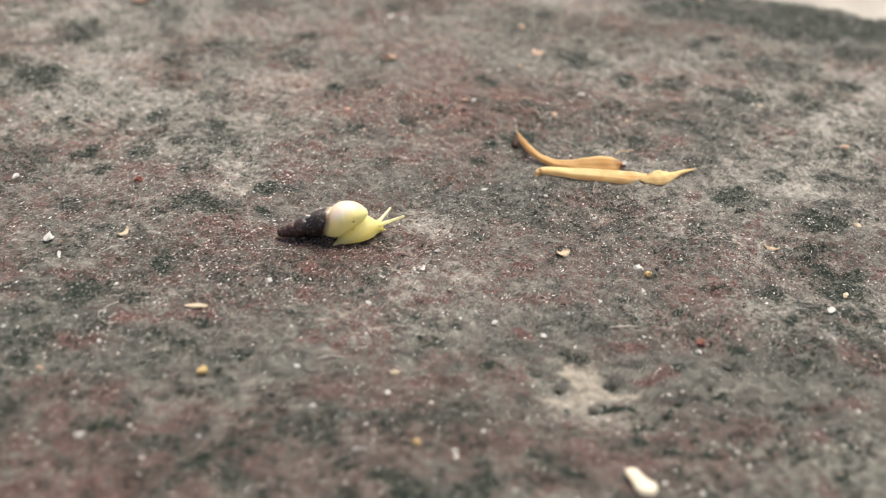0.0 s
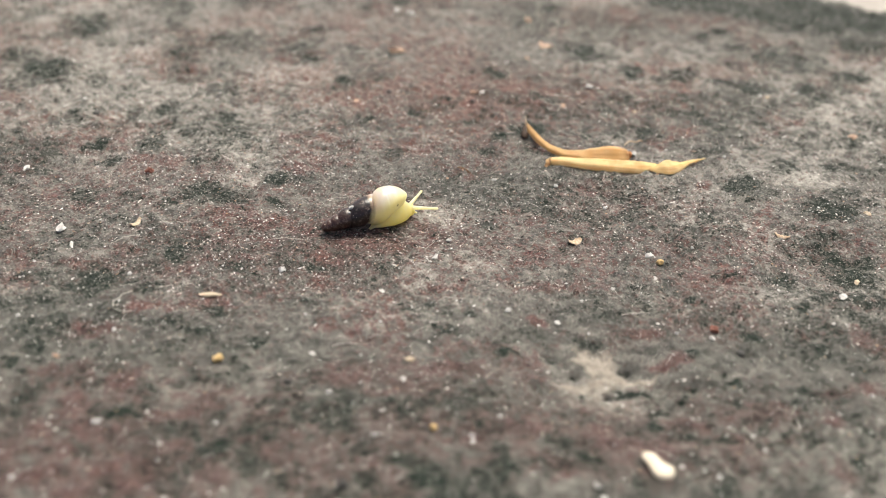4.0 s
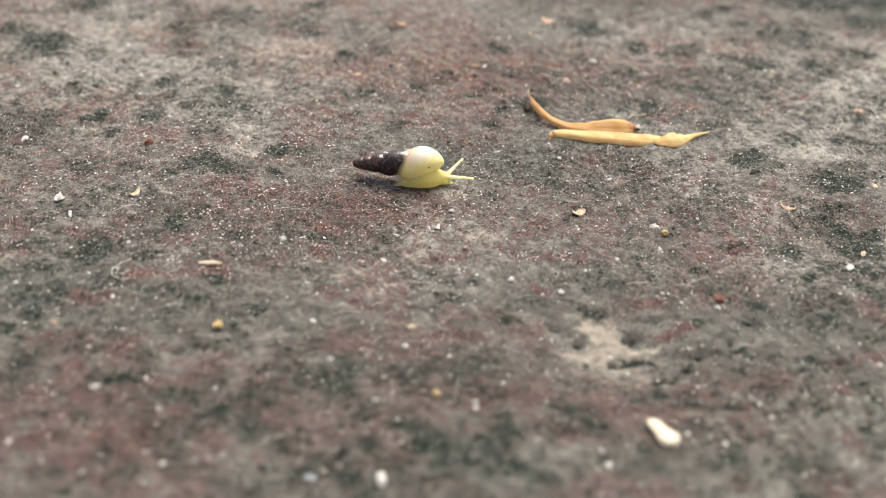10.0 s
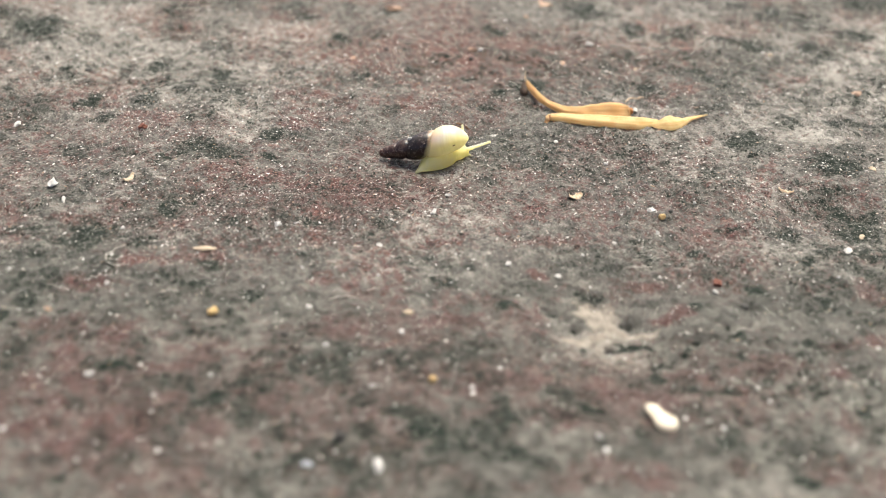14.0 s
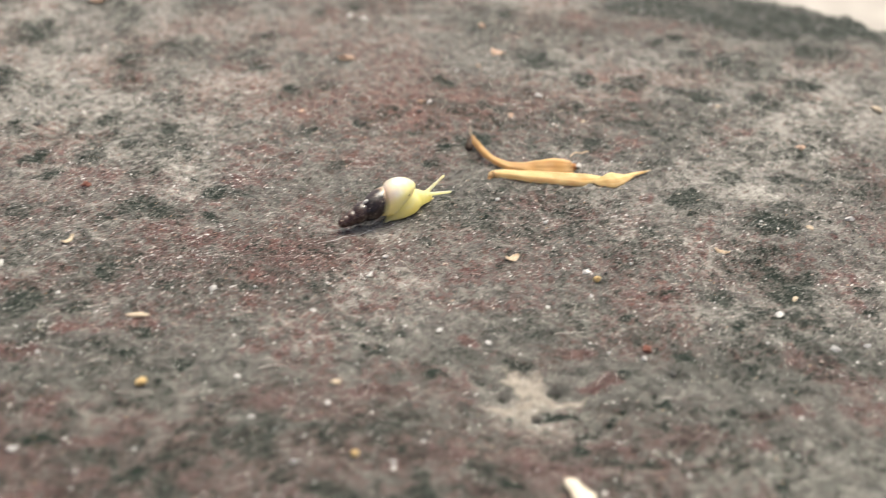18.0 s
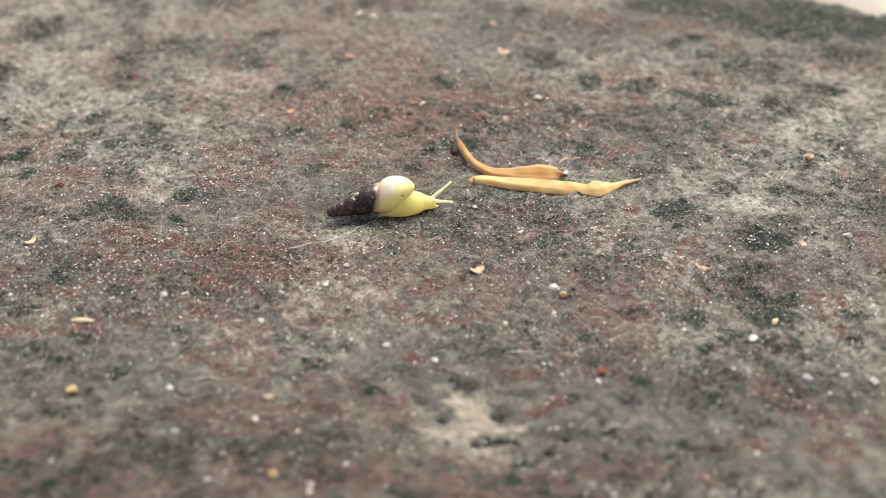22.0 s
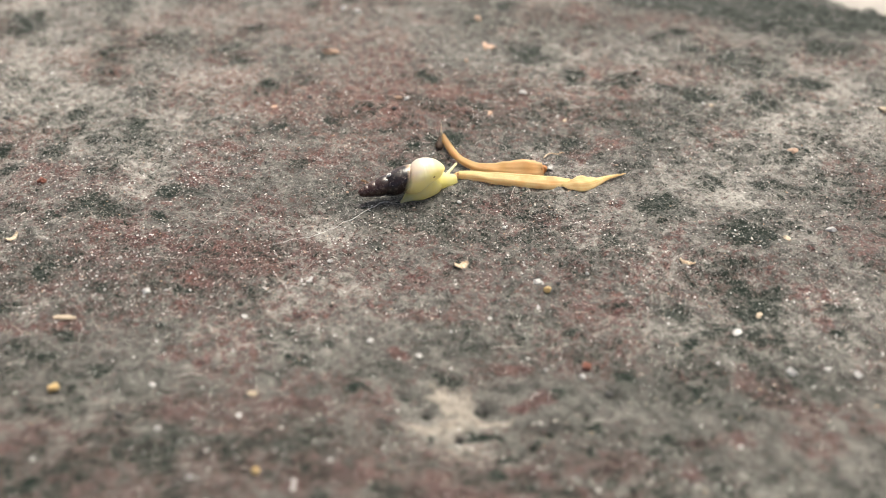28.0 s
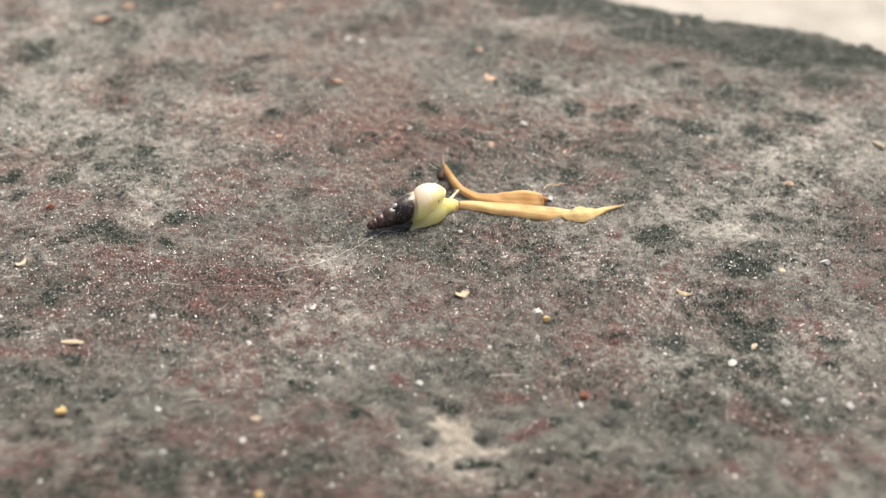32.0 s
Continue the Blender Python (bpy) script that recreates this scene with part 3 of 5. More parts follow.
RUST_B = ((-2.24, 2.98, 0.25, 0.24, 0.35), (-0.21, 3.31, 0.21, 0.29, 0.4), (2.11, 4.33, 0.23, 0.28, 0.5), (0.05, 2.06, 0.2, 0.22, 0.4), (-0.76, 1.69, 0.32, 0.24, 0.6),
    (-2, 1.26, 0.3, 0.33, 0.5), (-1.55, 1.69, 0.23, 0.21, 0.5), (-0.43, 2.05, 0.24, 0.25, 0.4), (3.24, 4.47, 0.28, 0.28, 0.7), (2.33, 3.78, 0.31, 0.35, 0.6),
    (3.68, 3.8, 0.16, 0.2, 0.9), (3.66, 4.71, 0.19, 0.14, 0.6), (3.08, 3.06, 0.17, 0.2, 0.5), (2.16, 2.74, 0.15, 0.16, 0.5), (3.26, 2.18, 0.17, 0.17, 0.7),
    (2.87, 1.9, 0.11, 0.13, 0.8), (5.14, 2.55, 0.1, 0.08, 0.8), (5.46, 5.37, 0.3, 0.38, 0.25), (1.74, 0.48, 0.26, 0.22, 0.7), (2.2, 0.17, 0.22, 0.18, 0.8))
RUST_C = ((3.25, 0.48, 0.12, 0.14, 0.5), (2.99, 0.03, 0.22, 0.12, 0.6), (1.36, 0.48, 0.19, 0.19, 0.5), (-5.56, -0.34, 0.2, 0.14, 0.6), (-2.99, -0.13, 0.28, 0.13, 0.9),
    (-2.67, -0.54, 0.17, 0.12, 1), (-2.31, -0.34, 0.17, 0.14, 1), (-3.11, -0.87, 0.4, 0.28, 0.8), (-2.05, -0.61, 0.17, 0.27, 0.9), (-5.4, -1.18, 0.16, 0.37, 0.6),
    (-4.41, -1.3, 0.32, 0.12, 0.6), (-3.55, -1.49, 0.38, 0.21, 0.6), (-4.23, -0.93, 0.2, 0.13, 0.6), (-3.92, -2.22, 0.15, 0.15, 0.9), (-3.45, -2.17, 0.37, 0.13, 0.8),
    (-3.03, -2.07, 0.12, 0.09, 0.8), (-4.2, -2.64, 0.26, 0.12, 0.7), (-5.2, -1.71, 0.19, 0.17, 0.5), (-3.12, -1.37, 0.32, 0.18, 0.6), (-4.39, -3.36, 0.33, 0.18, 0.5))
RUST_D = ((-3.69, -3.37, 0.14, 0.13, 0.6), (-1.37, -0.68, 0.41, 0.29, 1), (-1.03, -0.94, 0.17, 0.18, 1), (-1.83, -1.06, 0.23, 0.25, 0.9), (-1.87, -1.61, 0.19, 0.24, 0.7),
    (-0.67, -0.4, 0.18, 0.17, 0.7), (-0.45, -1.68, 0.29, 0.11, 0.6), (0.24, -1.2, 0.2, 0.2, 0.5), (0.73, -1.07, 0.27, 0.21, 0.6), (0.97, -1.75, 0.26, 0.12, 0.6),
    (0.63, -2.42, 0.16, 0.08, 0.9), (0.69, -0.19, 0.22, 0.2, 0.5), (0.45, -1.75, 0.13, 0.07, 0.6), (-1.71, -2.56, 0.12, 0.13, 0.6), (-1.46, -3.31, 0.58, 0.19, 0.5),
    (-0.59, -3.32, 0.23, 0.11, 0.9), (-0.24, -3.32, 0.15, 0.09, 0.8), (2.61, -1.52, 0.3, 0.2, 0.6), (3.05, -1.64, 0.2, 0.19, 0.7), (3.4, -0.88, 0.25, 0.21, 0.5))
RUST_E = ((3.01, -0.47, 0.22, 0.14, 0.5), (1.73, -2.54, 0.25, 0.1, 0.6), (1.98, -3.1, 0.15, 0.08, 0.8), (3.47, -2.73, 0.06, 0.05, 1), (4.48, -2.06, 0.13, 0.11, 1.2),
    (4.24, -2.77, 0.16, 0.21, 0.6), (2.35, -0.88, 0.28, 0.16, 0.4), (1.66, -0.81, 0.28, 0.16, 0.4), (3.63, -1.27, 0.14, 0.13, 0.5), (3.05, -2.55, 0.25, 0.21, 0.35),
    (-3.74, -3.55, 0.08, 0.08, 1), (-3.82, -3.41, 0.17, 0.13, 0.7), (-2.93, -3.83, 0.25, 0.1, 0.8), (-4.24, -3.76, 0.22, 0.12, 0.6), (-4.08, -4.02, 0.27, 0.08, 0.8),
    (-4.45, -4.22, 0.1, 0.11, 0.8), (-4.08, -4.46, 0.06, 0.08, 1), (-3.72, -4.73, 0.13, 0.1, 0.9), (-4.39, -4.83, 0.15, 0.09, 0.7), (-4.16, -4.76, 0.08, 0.06, 0.8))
RUST_F = ((-3.95, -5.06, 0.15, 0.08, 0.9), (-3.8, -5.27, 0.06, 0.05, 1), (-3.56, -5.27, 0.14, 0.17, 0.6), (-3.3, -4.85, 0.25, 0.12, 0.8), (-2.74, -4.86, 0.25, 0.09, 0.8),
    (-2.77, -5.01, 0.1, 0.1, 0.7), (-3.24, -4.55, 0.31, 0.09, 0.5), (-1.22, -3.58, 0.17, 0.06, 0.9), (-2.11, -3.75, 0.22, 0.11, 0.6), (-1.17, -4.67, 0.13, 0.27, 0.6),
    (-1.27, -5.25, 0.06, 0.1, 0.6), (-2.22, -4.49, 0.1, 0.06, 0.6), (-1.86, -5.27, 0.04, 0.04, 0.9), (-0.03, -4.21, 0.38, 0.15, 0.8), (0.93, -4.35, 0.33, 0.11, 0.9),
    (1.02, -4.14, 0.17, 0.12, 0.7), (0.56, -3.88, 0.08, 0.06, 0.9), (1.51, -4.44, 0.22, 0.1, 1), (0.56, -4.7, 0.21, 0.15, 0.6), (0.45, -4.89, 0.1, 0.04, 0.9))
RUST_G = ((1.99, -4.07, 0.2, 0.08, 0.9), (1.81, -4.32, 0.16, 0.07, 0.7), (2.66, -4.08, 0.34, 0.09, 0.7), (2.42, -4.33, 0.22, 0.08, 0.7), (0.7, -5.43, 0.3, 0.17, 0.5),
    (2.08, -5.35, 0.13, 0.1, 0.6), (3.45, -4.09, 0.11, 0.09, 0.7), (3.73, -3.65, 0.24, 0.13, 0.6), (3.22, -4.75, 0.13, 0.23, 0.5), (2.88, -5.4, 0.18, 0.14, 0.6),
    (2.83, -3.91, 0.29, 0.07, 0.7), (-0.16, -5.64, 0.39, 0.05, 0.5), (1.19, -5.51, 0.25, 0.14, 0.5), (3.26, 6.81, 0.3, 0.36, 0.8), (2.66, 6.66, 0.39, 0.25, 0.5),
    (0.96, 8.36, 0.64, 0.73, 0.35), (-0.65, 7.18, 0.61, 0.67, 0.25), (-5.21, 4.91, 0.23, 0.31, 0.25), (3.73, 6.58, 0.39, 0.3, 0.3), (-0.07, 7.75, 0.52, 0.56, 0.3))
RUST_H = ((5.3, -1.25, 0.26, 0.2, 0.6), (5.16, -1.78, 0.09, 0.15, 0.7), (4.41, -2.93, 0.23, 0.22, 0.8), (4.69, -3.17, 0.17, 0.17, 0.7))
RUST = RUST_A + RUST_B + RUST_C + RUST_D + RUST_E + RUST_F + RUST_G + RUST_H
PALE_A = ((-2.99, 1.33, 0.46, 0.5, 0.5), (-3.36, 1.25, 0.3, 0.25, 0.6), (-3.01, 0.77, 0.37, 0.13, 0.7), (-2.61, 2.4, 0.56, 0.37, 0.5), (-6.72, 4.16, 0.34, 0.44, 0.4),
    (-2.6, 1.17, 0.3, 0.25, 0.4), (-5.65, 3.96, 0.68, 0.65, 0.25), (-6.34, 5.09, 0.54, 0.48, 0.3), (-3.21, 3.58, 0.51, 0.31, 0.3), (-4.93, 4.24, 0.12, 0.11, 0.8),
    (-6.35, 2.73, 0.32, 0.29, 0.3), (-0.36, -1.19, 0.47, 0.28, 0.7), (-0.71, -1.62, 0.16, 0.18, 0.6), (-1.29, -2.08, 0.5, 0.2, 0.4), (-1.35, -2.4, 0.37, 0.15, 0.4),
    (5.95, 2.89, 0.53, 0.51, 0.6), (5.94, 1.93, 0.34, 0.74, 0.6), (4.76, 1.39, 0.32, 0.24, 0.4), (4.71, 0.72, 0.47, 0.26, 0.7), (4.6, 0.89, 0.24, 0.2, 0.9))
PALE_B = ((2.42, 0.48, 0.38, 0.22, 0.5), (2.69, 0.72, 0.31, 0.19, 0.6), (5.37, 1.75, 0.41, 0.27, 0.5), (2.3, 1.9, 0.16, 0.16, 0.7), (4.8, 2.01, 0.42, 0.18, 0.4),
    (2.95, -0.4, 0.51, 0.17, 0.5), (4.29, -0.54, 0.22, 0.17, 0.3), (1.9, -2.04, 0.65, 0.16, 0.4), (3.18, -1.88, 0.33, 0.16, 0.5), (3.62, -0.61, 0.29, 0.16, 0.4),
    (3.34, -2.22, 0.39, 0.22, 0.3), (-3.09, -3.47, 0.34, 0.09, 0.3), (2.58, -4.73, 0.27, 0.46, 0.35), (3.11, -4.59, 0.33, 0.24, 0.25), (-8.09, 8.29, 0.65, 0.74, 0.5),
    (-6.06, 8.08, 0.75, 0.29, 0.6), (-6.22, 7.22, 0.52, 0.41, 0.5), (-7.16, 6.91, 0.71, 0.66, 0.5), (2.21, 7.84, 0.62, 0.28, 0.6), (2.82, 7.59, 0.72, 0.27, 0.6))
PALE_C = ((5.5, 6.16, 0.57, 0.19, 0.4), (1.39, 8.98, 0.65, 0.46, 0.4), (-4.14, 6.77, 0.8, 0.52, 0.3))
PALE = PALE_A + PALE_B + PALE_C
BARE = ((1.08, -2.93, 0.2, 0.1, 1), (1.2, -3.06, 0.16, 0.1, 1), (1.29, -3.24, 0.13, 0.1, 0.9), (0.9, -3.33, 0.24, 0.06, 0.9), (1.6, -3.32, 0.24, 0.06, 0.85),
        (1.15, -3.32, 0.14, 0.09, 0.75), (1.27, -3.6, 0.2, 0.1, 0.45))

# wide darker stretches, strongest towards the near side, then paler ones and reddish film
MOSS_AND_DARK += ((-3.4, -1.3, 1.8, 0.9, 0.26), (-1.2, -4.6, 3.0, 1.3, 0.48), (2.4, -4.4, 2.2, 1.2, 0.42), (-4.6, -3.4, 1.6, 1.0, 0.42), (-1.9, -1.2, 1.2, 0.7, 0.24), (1.8, -2.3, 1.2, 0.4, 0.34), (-1.6, -0.7, 1.1, 0.5, 0.34), (0.6, 0.5, 1.7, 0.5, 0.36), (4.0, -2.7, 1.2, 0.8, 0.44), (2.2, 6.6, 1.6, 0.8, 0.36))
PALE += ((-2.58, 4.03, 0.52, 0.53, 0.6), (-2.83, 2.7, 0.49, 0.54, 0.6), (-2.97, 1.53, 0.46, 0.41, 0.55), (-0.34, -0.07, 0.42, 0.37, 0.6), (-0.59, -1.16, 0.52, 0.32, 0.6), (-6.66, 6.34, 1.08, 1.04, 0.5), (-5.17, 4.98, 0.83, 0.82, 0.5), (-4.92, 1.31, 0.53, 0.63, 0.45), (6.22, 2.86, 0.73, 0.72, 0.5), (1.32, -3.5, 0.5, 0.2, 0.6),
         (6.6, 3.5, 1.2, 1.3, 0.6), (6.4, 5.6, 1.4, 0.8, 0.45), (3.6, 4.6, 1.5, 1.0, 0.42), (2.6, 0.4, 1.7, 0.7, 0.32), (3.4, -4.8, 1.3, 0.6, 0.5), (4.2, 0.9, 1.0, 0.7, 0.36), (-5.4, 3.4, 1.9, 1.2, 0.42), (-3.6, 1.9, 1.3, 0.6, 0.42), (-2.4, 2.9, 0.8, 0.6, 0.34), (5.4, 2.6, 1.0, 1.1, 0.4), (-3.6, 6.4, 1.8, 0.8, 0.34))
RUST += ((-2.7, -1.3, 1.3, 0.7, 0.42), (-1.5, -0.85, 1.5, 0.8, 0.54), (0.3, 3.3, 2.0, 0.8, 0.7), (2.3, 3.3, 1.2, 0.7, 0.45), (-4.2, 0.6, 1.6, 0.7, 0.33), (-3.4, -4.4, 1.8, 0.9, 0.5), (1.0, -4.2, 2.2, 0.7, 0.4), (3.0, -0.9, 1.4, 0.5, 0.35))


def sheet(name, xs, ys, zfun, mat):
    """A heightfield over the given grid lines (centimetres)."""
    gx, gy = np.meshgrid(xs, ys)
    x, y = gx.ravel(), gy.ravel()
    z = zfun(x, y)
    nx, ny = len(xs), len(ys)
    i = np.arange(nx * ny).reshape(ny, nx)
    quads = np.stack([i[:-1, :-1], i[:-1, 1:], i[1:, 1:], i[1:, :-1]], -1).reshape(-1, 4)
    me = bpy.data.meshes.new(name)
    me.vertices.add(len(x))
    me.vertices.foreach_set("co", (np.stack([x, y, z], 1) * CM).astype(np.float32).ravel())
    me.loops.add(quads.size)
    me.loops.foreach_set("vertex_index", quads.astype(np.int32).ravel())
    me.polygons.add(len(quads))
    me.polygons.foreach_set("loop_start", np.arange(0, quads.size, 4, dtype=np.int32))
    me.polygons.foreach_set("use_smooth", np.ones(len(quads), dtype=bool))
    me.update(calc_edges=True)
    me.materials.append(mat)
    return me, x, y


def grid_lines(lo, hi, fine_lo, fine_hi, pitch):
    mid = list(np.arange(fine_lo, fine_hi, pitch))
    a, b, s = [fine_lo], [fine_hi], pitch
    while a[-1] > lo or b[-1] < hi:
        s *= 1.35
        if a[-1] > lo:
            a.append(max(lo, a[-1] - s))
        if b[-1] < hi:
            b.append(min(hi, b[-1] + s))
    return np.array(sorted(set(a[1:] + mid + b)))


def stone_slab():
    me, x, y = sheet("stone_slab", grid_lines(-60, 24, -9.0, 10.8, 0.023), grid_lines(-60, 18, -6.2, 11.5, 0.023), height, STONE)
    d = rim_distance(x, y)
    fine = fbm(x, y, 0.26, 71, 5, 0.65)
    veil = fbm(x, y, 0.7, 47, 5, 0.62)
    bare = patches(x, y, BARE, 501)
    moss_shade = patches(x, y, MOSS_AND_DARK, 201) * (0.72 + 0.55 * step(0.34, 0.62, fine))
    moss_shade = np.maximum(moss_shade, 0.5 * step(0.46, 0.66, 0.5 * fbm(x, y, 1.6, 11, 5, 0.62) + 0.5 * fine))
    moss_shade = np.maximum(moss_shade, step(-1.9, -0.7, d) * (0.4 + 1.0 * step(0.34, 0.62, fine)) * (0.35 + 0.65 * step(1.5, 4.0, x)))
    moss_shade = moss_shade * (1 - 0.85 * np.clip(bare, 0, 1))
    rust = np.maximum(0.95 * patches(x, y, RUST, 301) * (0.6 + 0.5 * step(0.36, 0.6, fbm(x, y, 0.2, 23, 4, 0.65))), 0.36 * step(0.46, 0.66, fbm(x, y, 1.1, 19, 6, 0.62)))
    dust = np.maximum(1.25 * patches(x, y, PALE, 401) * (0.55 + 0.5 * step(0.36, 0.64, veil)), 0.35 * step(0.48, 0.66, 0.5 * fbm(x, y, 2.2, 43, 5, 0.6) + 0.5 * veil))
    dust = dust + 0.12 * step(2.0, 5.0, y) * step(2.0, -1.0, x)
    # shade inside each hollow, put into the colour, stronger where it is deeper
    for hx, hy, rx, ry, deep in HOLLOWS:
        spot = np.exp(-(((x - hx) / rx) ** 2 + ((y - hy) / ry) ** 2) ** 1.5) * (0.8 + 0.6 * fine) * min(1.0, 0.3 + 3.5 * deep)
        moss_shade, bare = np.maximum(moss_shade, spot), bare * (1 - np.clip(spot, 0, 1))
    for name, v in (("moss_shade", moss_shade), ("rust", rust), ("dust", dust), ("bare", bare), ("ochre", 0.42 * step(1.0, 3.0, y + 2 * (veil - 0.5))), ("worn", step(-1.9, -3.3, y + 0.5 * (veil - 0.5)))):
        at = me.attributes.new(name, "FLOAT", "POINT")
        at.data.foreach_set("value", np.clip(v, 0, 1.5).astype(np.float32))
    return tagged(new("stone_slab", me), "weathered grey stone slab with dark mossy and red stains", "stone slab", kind="structure")


stone_slab()


def ground():
    xs = grid_lines(-6000, 6000, -30, 40, 1.5)
    ys = grid_lines(-6000, 6000, 0, 60, 1.5)
    me, x, y = sheet("ground", xs, ys, lambda a, b: -6.0 + 0.25 * (fbm(a, b, 6.0, 7, 4) - 0.5), PALE_GROUND)
    return tagged(new("ground", me), "pale beige concrete ground below the stone", "ground", kind="structure")


ground()


def surface(x, y):
    return float(height(np.array([float(x)]), np.array([float(y)]))[0])


# ---- helpers for things ----
def mesh_from(name, bm, mat, smooth=True):
    me = bpy.data.meshes.new(name)
    bmesh.ops.recalc_face_normals(bm, faces=bm.faces)
    bm.to_mesh(me)
    bm.free()
    me.materials.append(mat)
    me.polygons.foreach_set("use_smooth", [smooth] * len(me.polygons))
    return me


def part(name, bm, mat, parent, label="", smooth=True):
    ob = new(name, mesh_from(name, bm, mat, smooth))
    ob.parent = parent
    return tagged(ob, label) if label else ob


def thing(name, label, category, group="", at=(0, 0, 0), turn=0.0):
    ob = new(name)
    ob.empty_display_size = 0.002
    ob.matrix_world = pose(*[v * CM for v in at], 0, 0, turn)
    return tagged(ob, label, category, group)


def tube(bm, points, radii, sides=10, squash=1.0, cap=True):
    """A tapered tube along points (centimetres)."""
    rings, pts = [], [Vector(p) for p in points]
    for i, p in enumerate(pts):
        d = (pts[min(i + 1, len(pts) - 1)] - pts[max(i - 1, 0)]).normalized()
        side = d.cross(Vector((0, 0, 1)))
        side = side.normalized() if side.length > 1e-4 else Vector((0, 1, 0))
        up = side.cross(d)
        rings.append([bm.verts.new((p + radii[i] * (math.cos(a) * side + squash * math.sin(a) * up)) * CM)
                      for a in (2 * math.pi * k / sides for k in range(sides))])
    for a, b in zip(rings, rings[1:]):
        for k in range(sides):
            bm.faces.new((a[k], a[(k + 1) % sides], b[(k + 1) % sides], b[k]))
    if cap:
        bm.faces.new(rings[0][::-1])
        bm.faces.new(rings[-1])
    return rings


# ---- the snail ----
SHELL_LENGTH = 1.16
# along the shell's axis from the tip, and its radius there, both for a shell one unit long
PROFILE = ((0, 0.018), (0.015, 0.041), (0.05, 0.06), (0.12, 0.079), (0.2, 0.098), (0.3, 0.121), (0.4, 0.142), (0.5, 0.159), (0.58, 0.175), (0.66, 0.19),
           (0.73, 0.194), (0.8, 0.185), (0.86, 0.164), (0.91, 0.134), (0.95, 0.096), (0.98, 0.053), (0.995, 0.023))


def shell_radius(f, a):
    """Radius (centimetres) at the fraction f of the length and the angle a round the axis: whorls parted by a winding groove."""
    r = float(np.interp(f, [p[0] for p in PROFILE], [p[1] for p in PROFILE]))
    w = math.log(max(f, 0.03) / 0.55) / math.log(1.72) + (a - math.pi) / (2 * math.pi)
    w = w - math.floor(w)
    fade = 1 - min(1.0, max(0.0, (f - 0.66) / 0.24))
    bulge = (math.sin(math.pi * w) ** 0.6 - 0.75) * 0.2 - 0.1 * (w - 0.5)
    fade *= min(1.0, 0.3 + f / 0.45)
    return SHELL_LENGTH * r * (1 + fade * bulge + 0.02 * noise.noise(Vector((14 * f, 1.5 * math.cos(a), 1.5 * math.sin(a)))) + 0.005 * noise.noise(Vector((60 * f, math.cos(a), math.sin(a)))))


def on_shell(f, a, over=0.0):
    r = 0.925 * shell_radius(f, a) + over
    mouth = min(1.0, max(0.0, (f - 0.6) / 0.25))
    r *= 1 - 0.26 * mouth * mouth * (3 - 2 * mouth) * max(0.0, -math.sin(a + 0.35)) ** 0.8
    return Vector((f * SHELL_LENGTH * CM, r * math.cos(a) * CM, (r * math.sin(a) + 0.02 * mouth) * CM))


def shell_bmesh():
    """A high-spired coiled shell; the apex at the origin, the axis along +x."""
    along_n, round_n = 150, 56
    bm = bmesh.new()
    layer = bm.verts.layers.float.new("along")
    flesh = bm.verts.layers.float.new("flesh")
    growth = bm.verts.layers.float.new("growth")
    rings = []
    for i in range(along_n + 1):
        f = 0.995 * (i / along_n) ** 1.1
        ring = []
        for k in range(round_n):
            a = 2 * math.pi * k / round_n
            v = bm.verts.new(on_shell(f, a))
            v[layer] = f - 0.055 * math.sin(a)
            v[flesh] = 0.5 - 0.5 * math.sin(a) + 1.1 * max(0.0, f - 0.7)
            v[growth] = f - 0.05 * math.sin(a) + 0.03 * math.cos(a)
            ring.append(v)
        rings.append(ring)
    for p, q in zip(rings, rings[1:]):
        for k in range(round_n):
            bm.faces.new((p[k], q[k], q[(k + 1) % round_n], p[(k + 1) % round_n]))
    bm.faces.new(rings[0])
    bm.faces.new(rings[-1][::-1])
    return bm


def loft(bm, sections, sides=16):
    """Lofts flattened body sections: (x, y, z of the belly, half-width, height)."""
    rings = []
    for x, y, z, w, h in sections:
        ring = []
        for k in range(sides):
            a = 2 * math.pi * k / sides
            c, s = math.cos(a), math.sin(a)
            zz = z + h * (0.5 + 0.5 * s) if s > -0.4 else z + h * 0.3 * (1 + s) * 0.83
            flare = 1.0 + (0.07 if s < -0.2 else 0.0)
            ring.append(bm.verts.new((x * CM, (y + w * c * flare) * CM, zz * CM)))
        rings.append(ring)
    for p, q in zip(rings, rings[1:]):
        for k in range(sides):
            bm.faces.new((p[k], q[k], q[(k + 1) % sides], p[(k + 1) % sides]))
    bm.faces.new(rings[0][::-1])
    bm.faces.new(rings[-1])


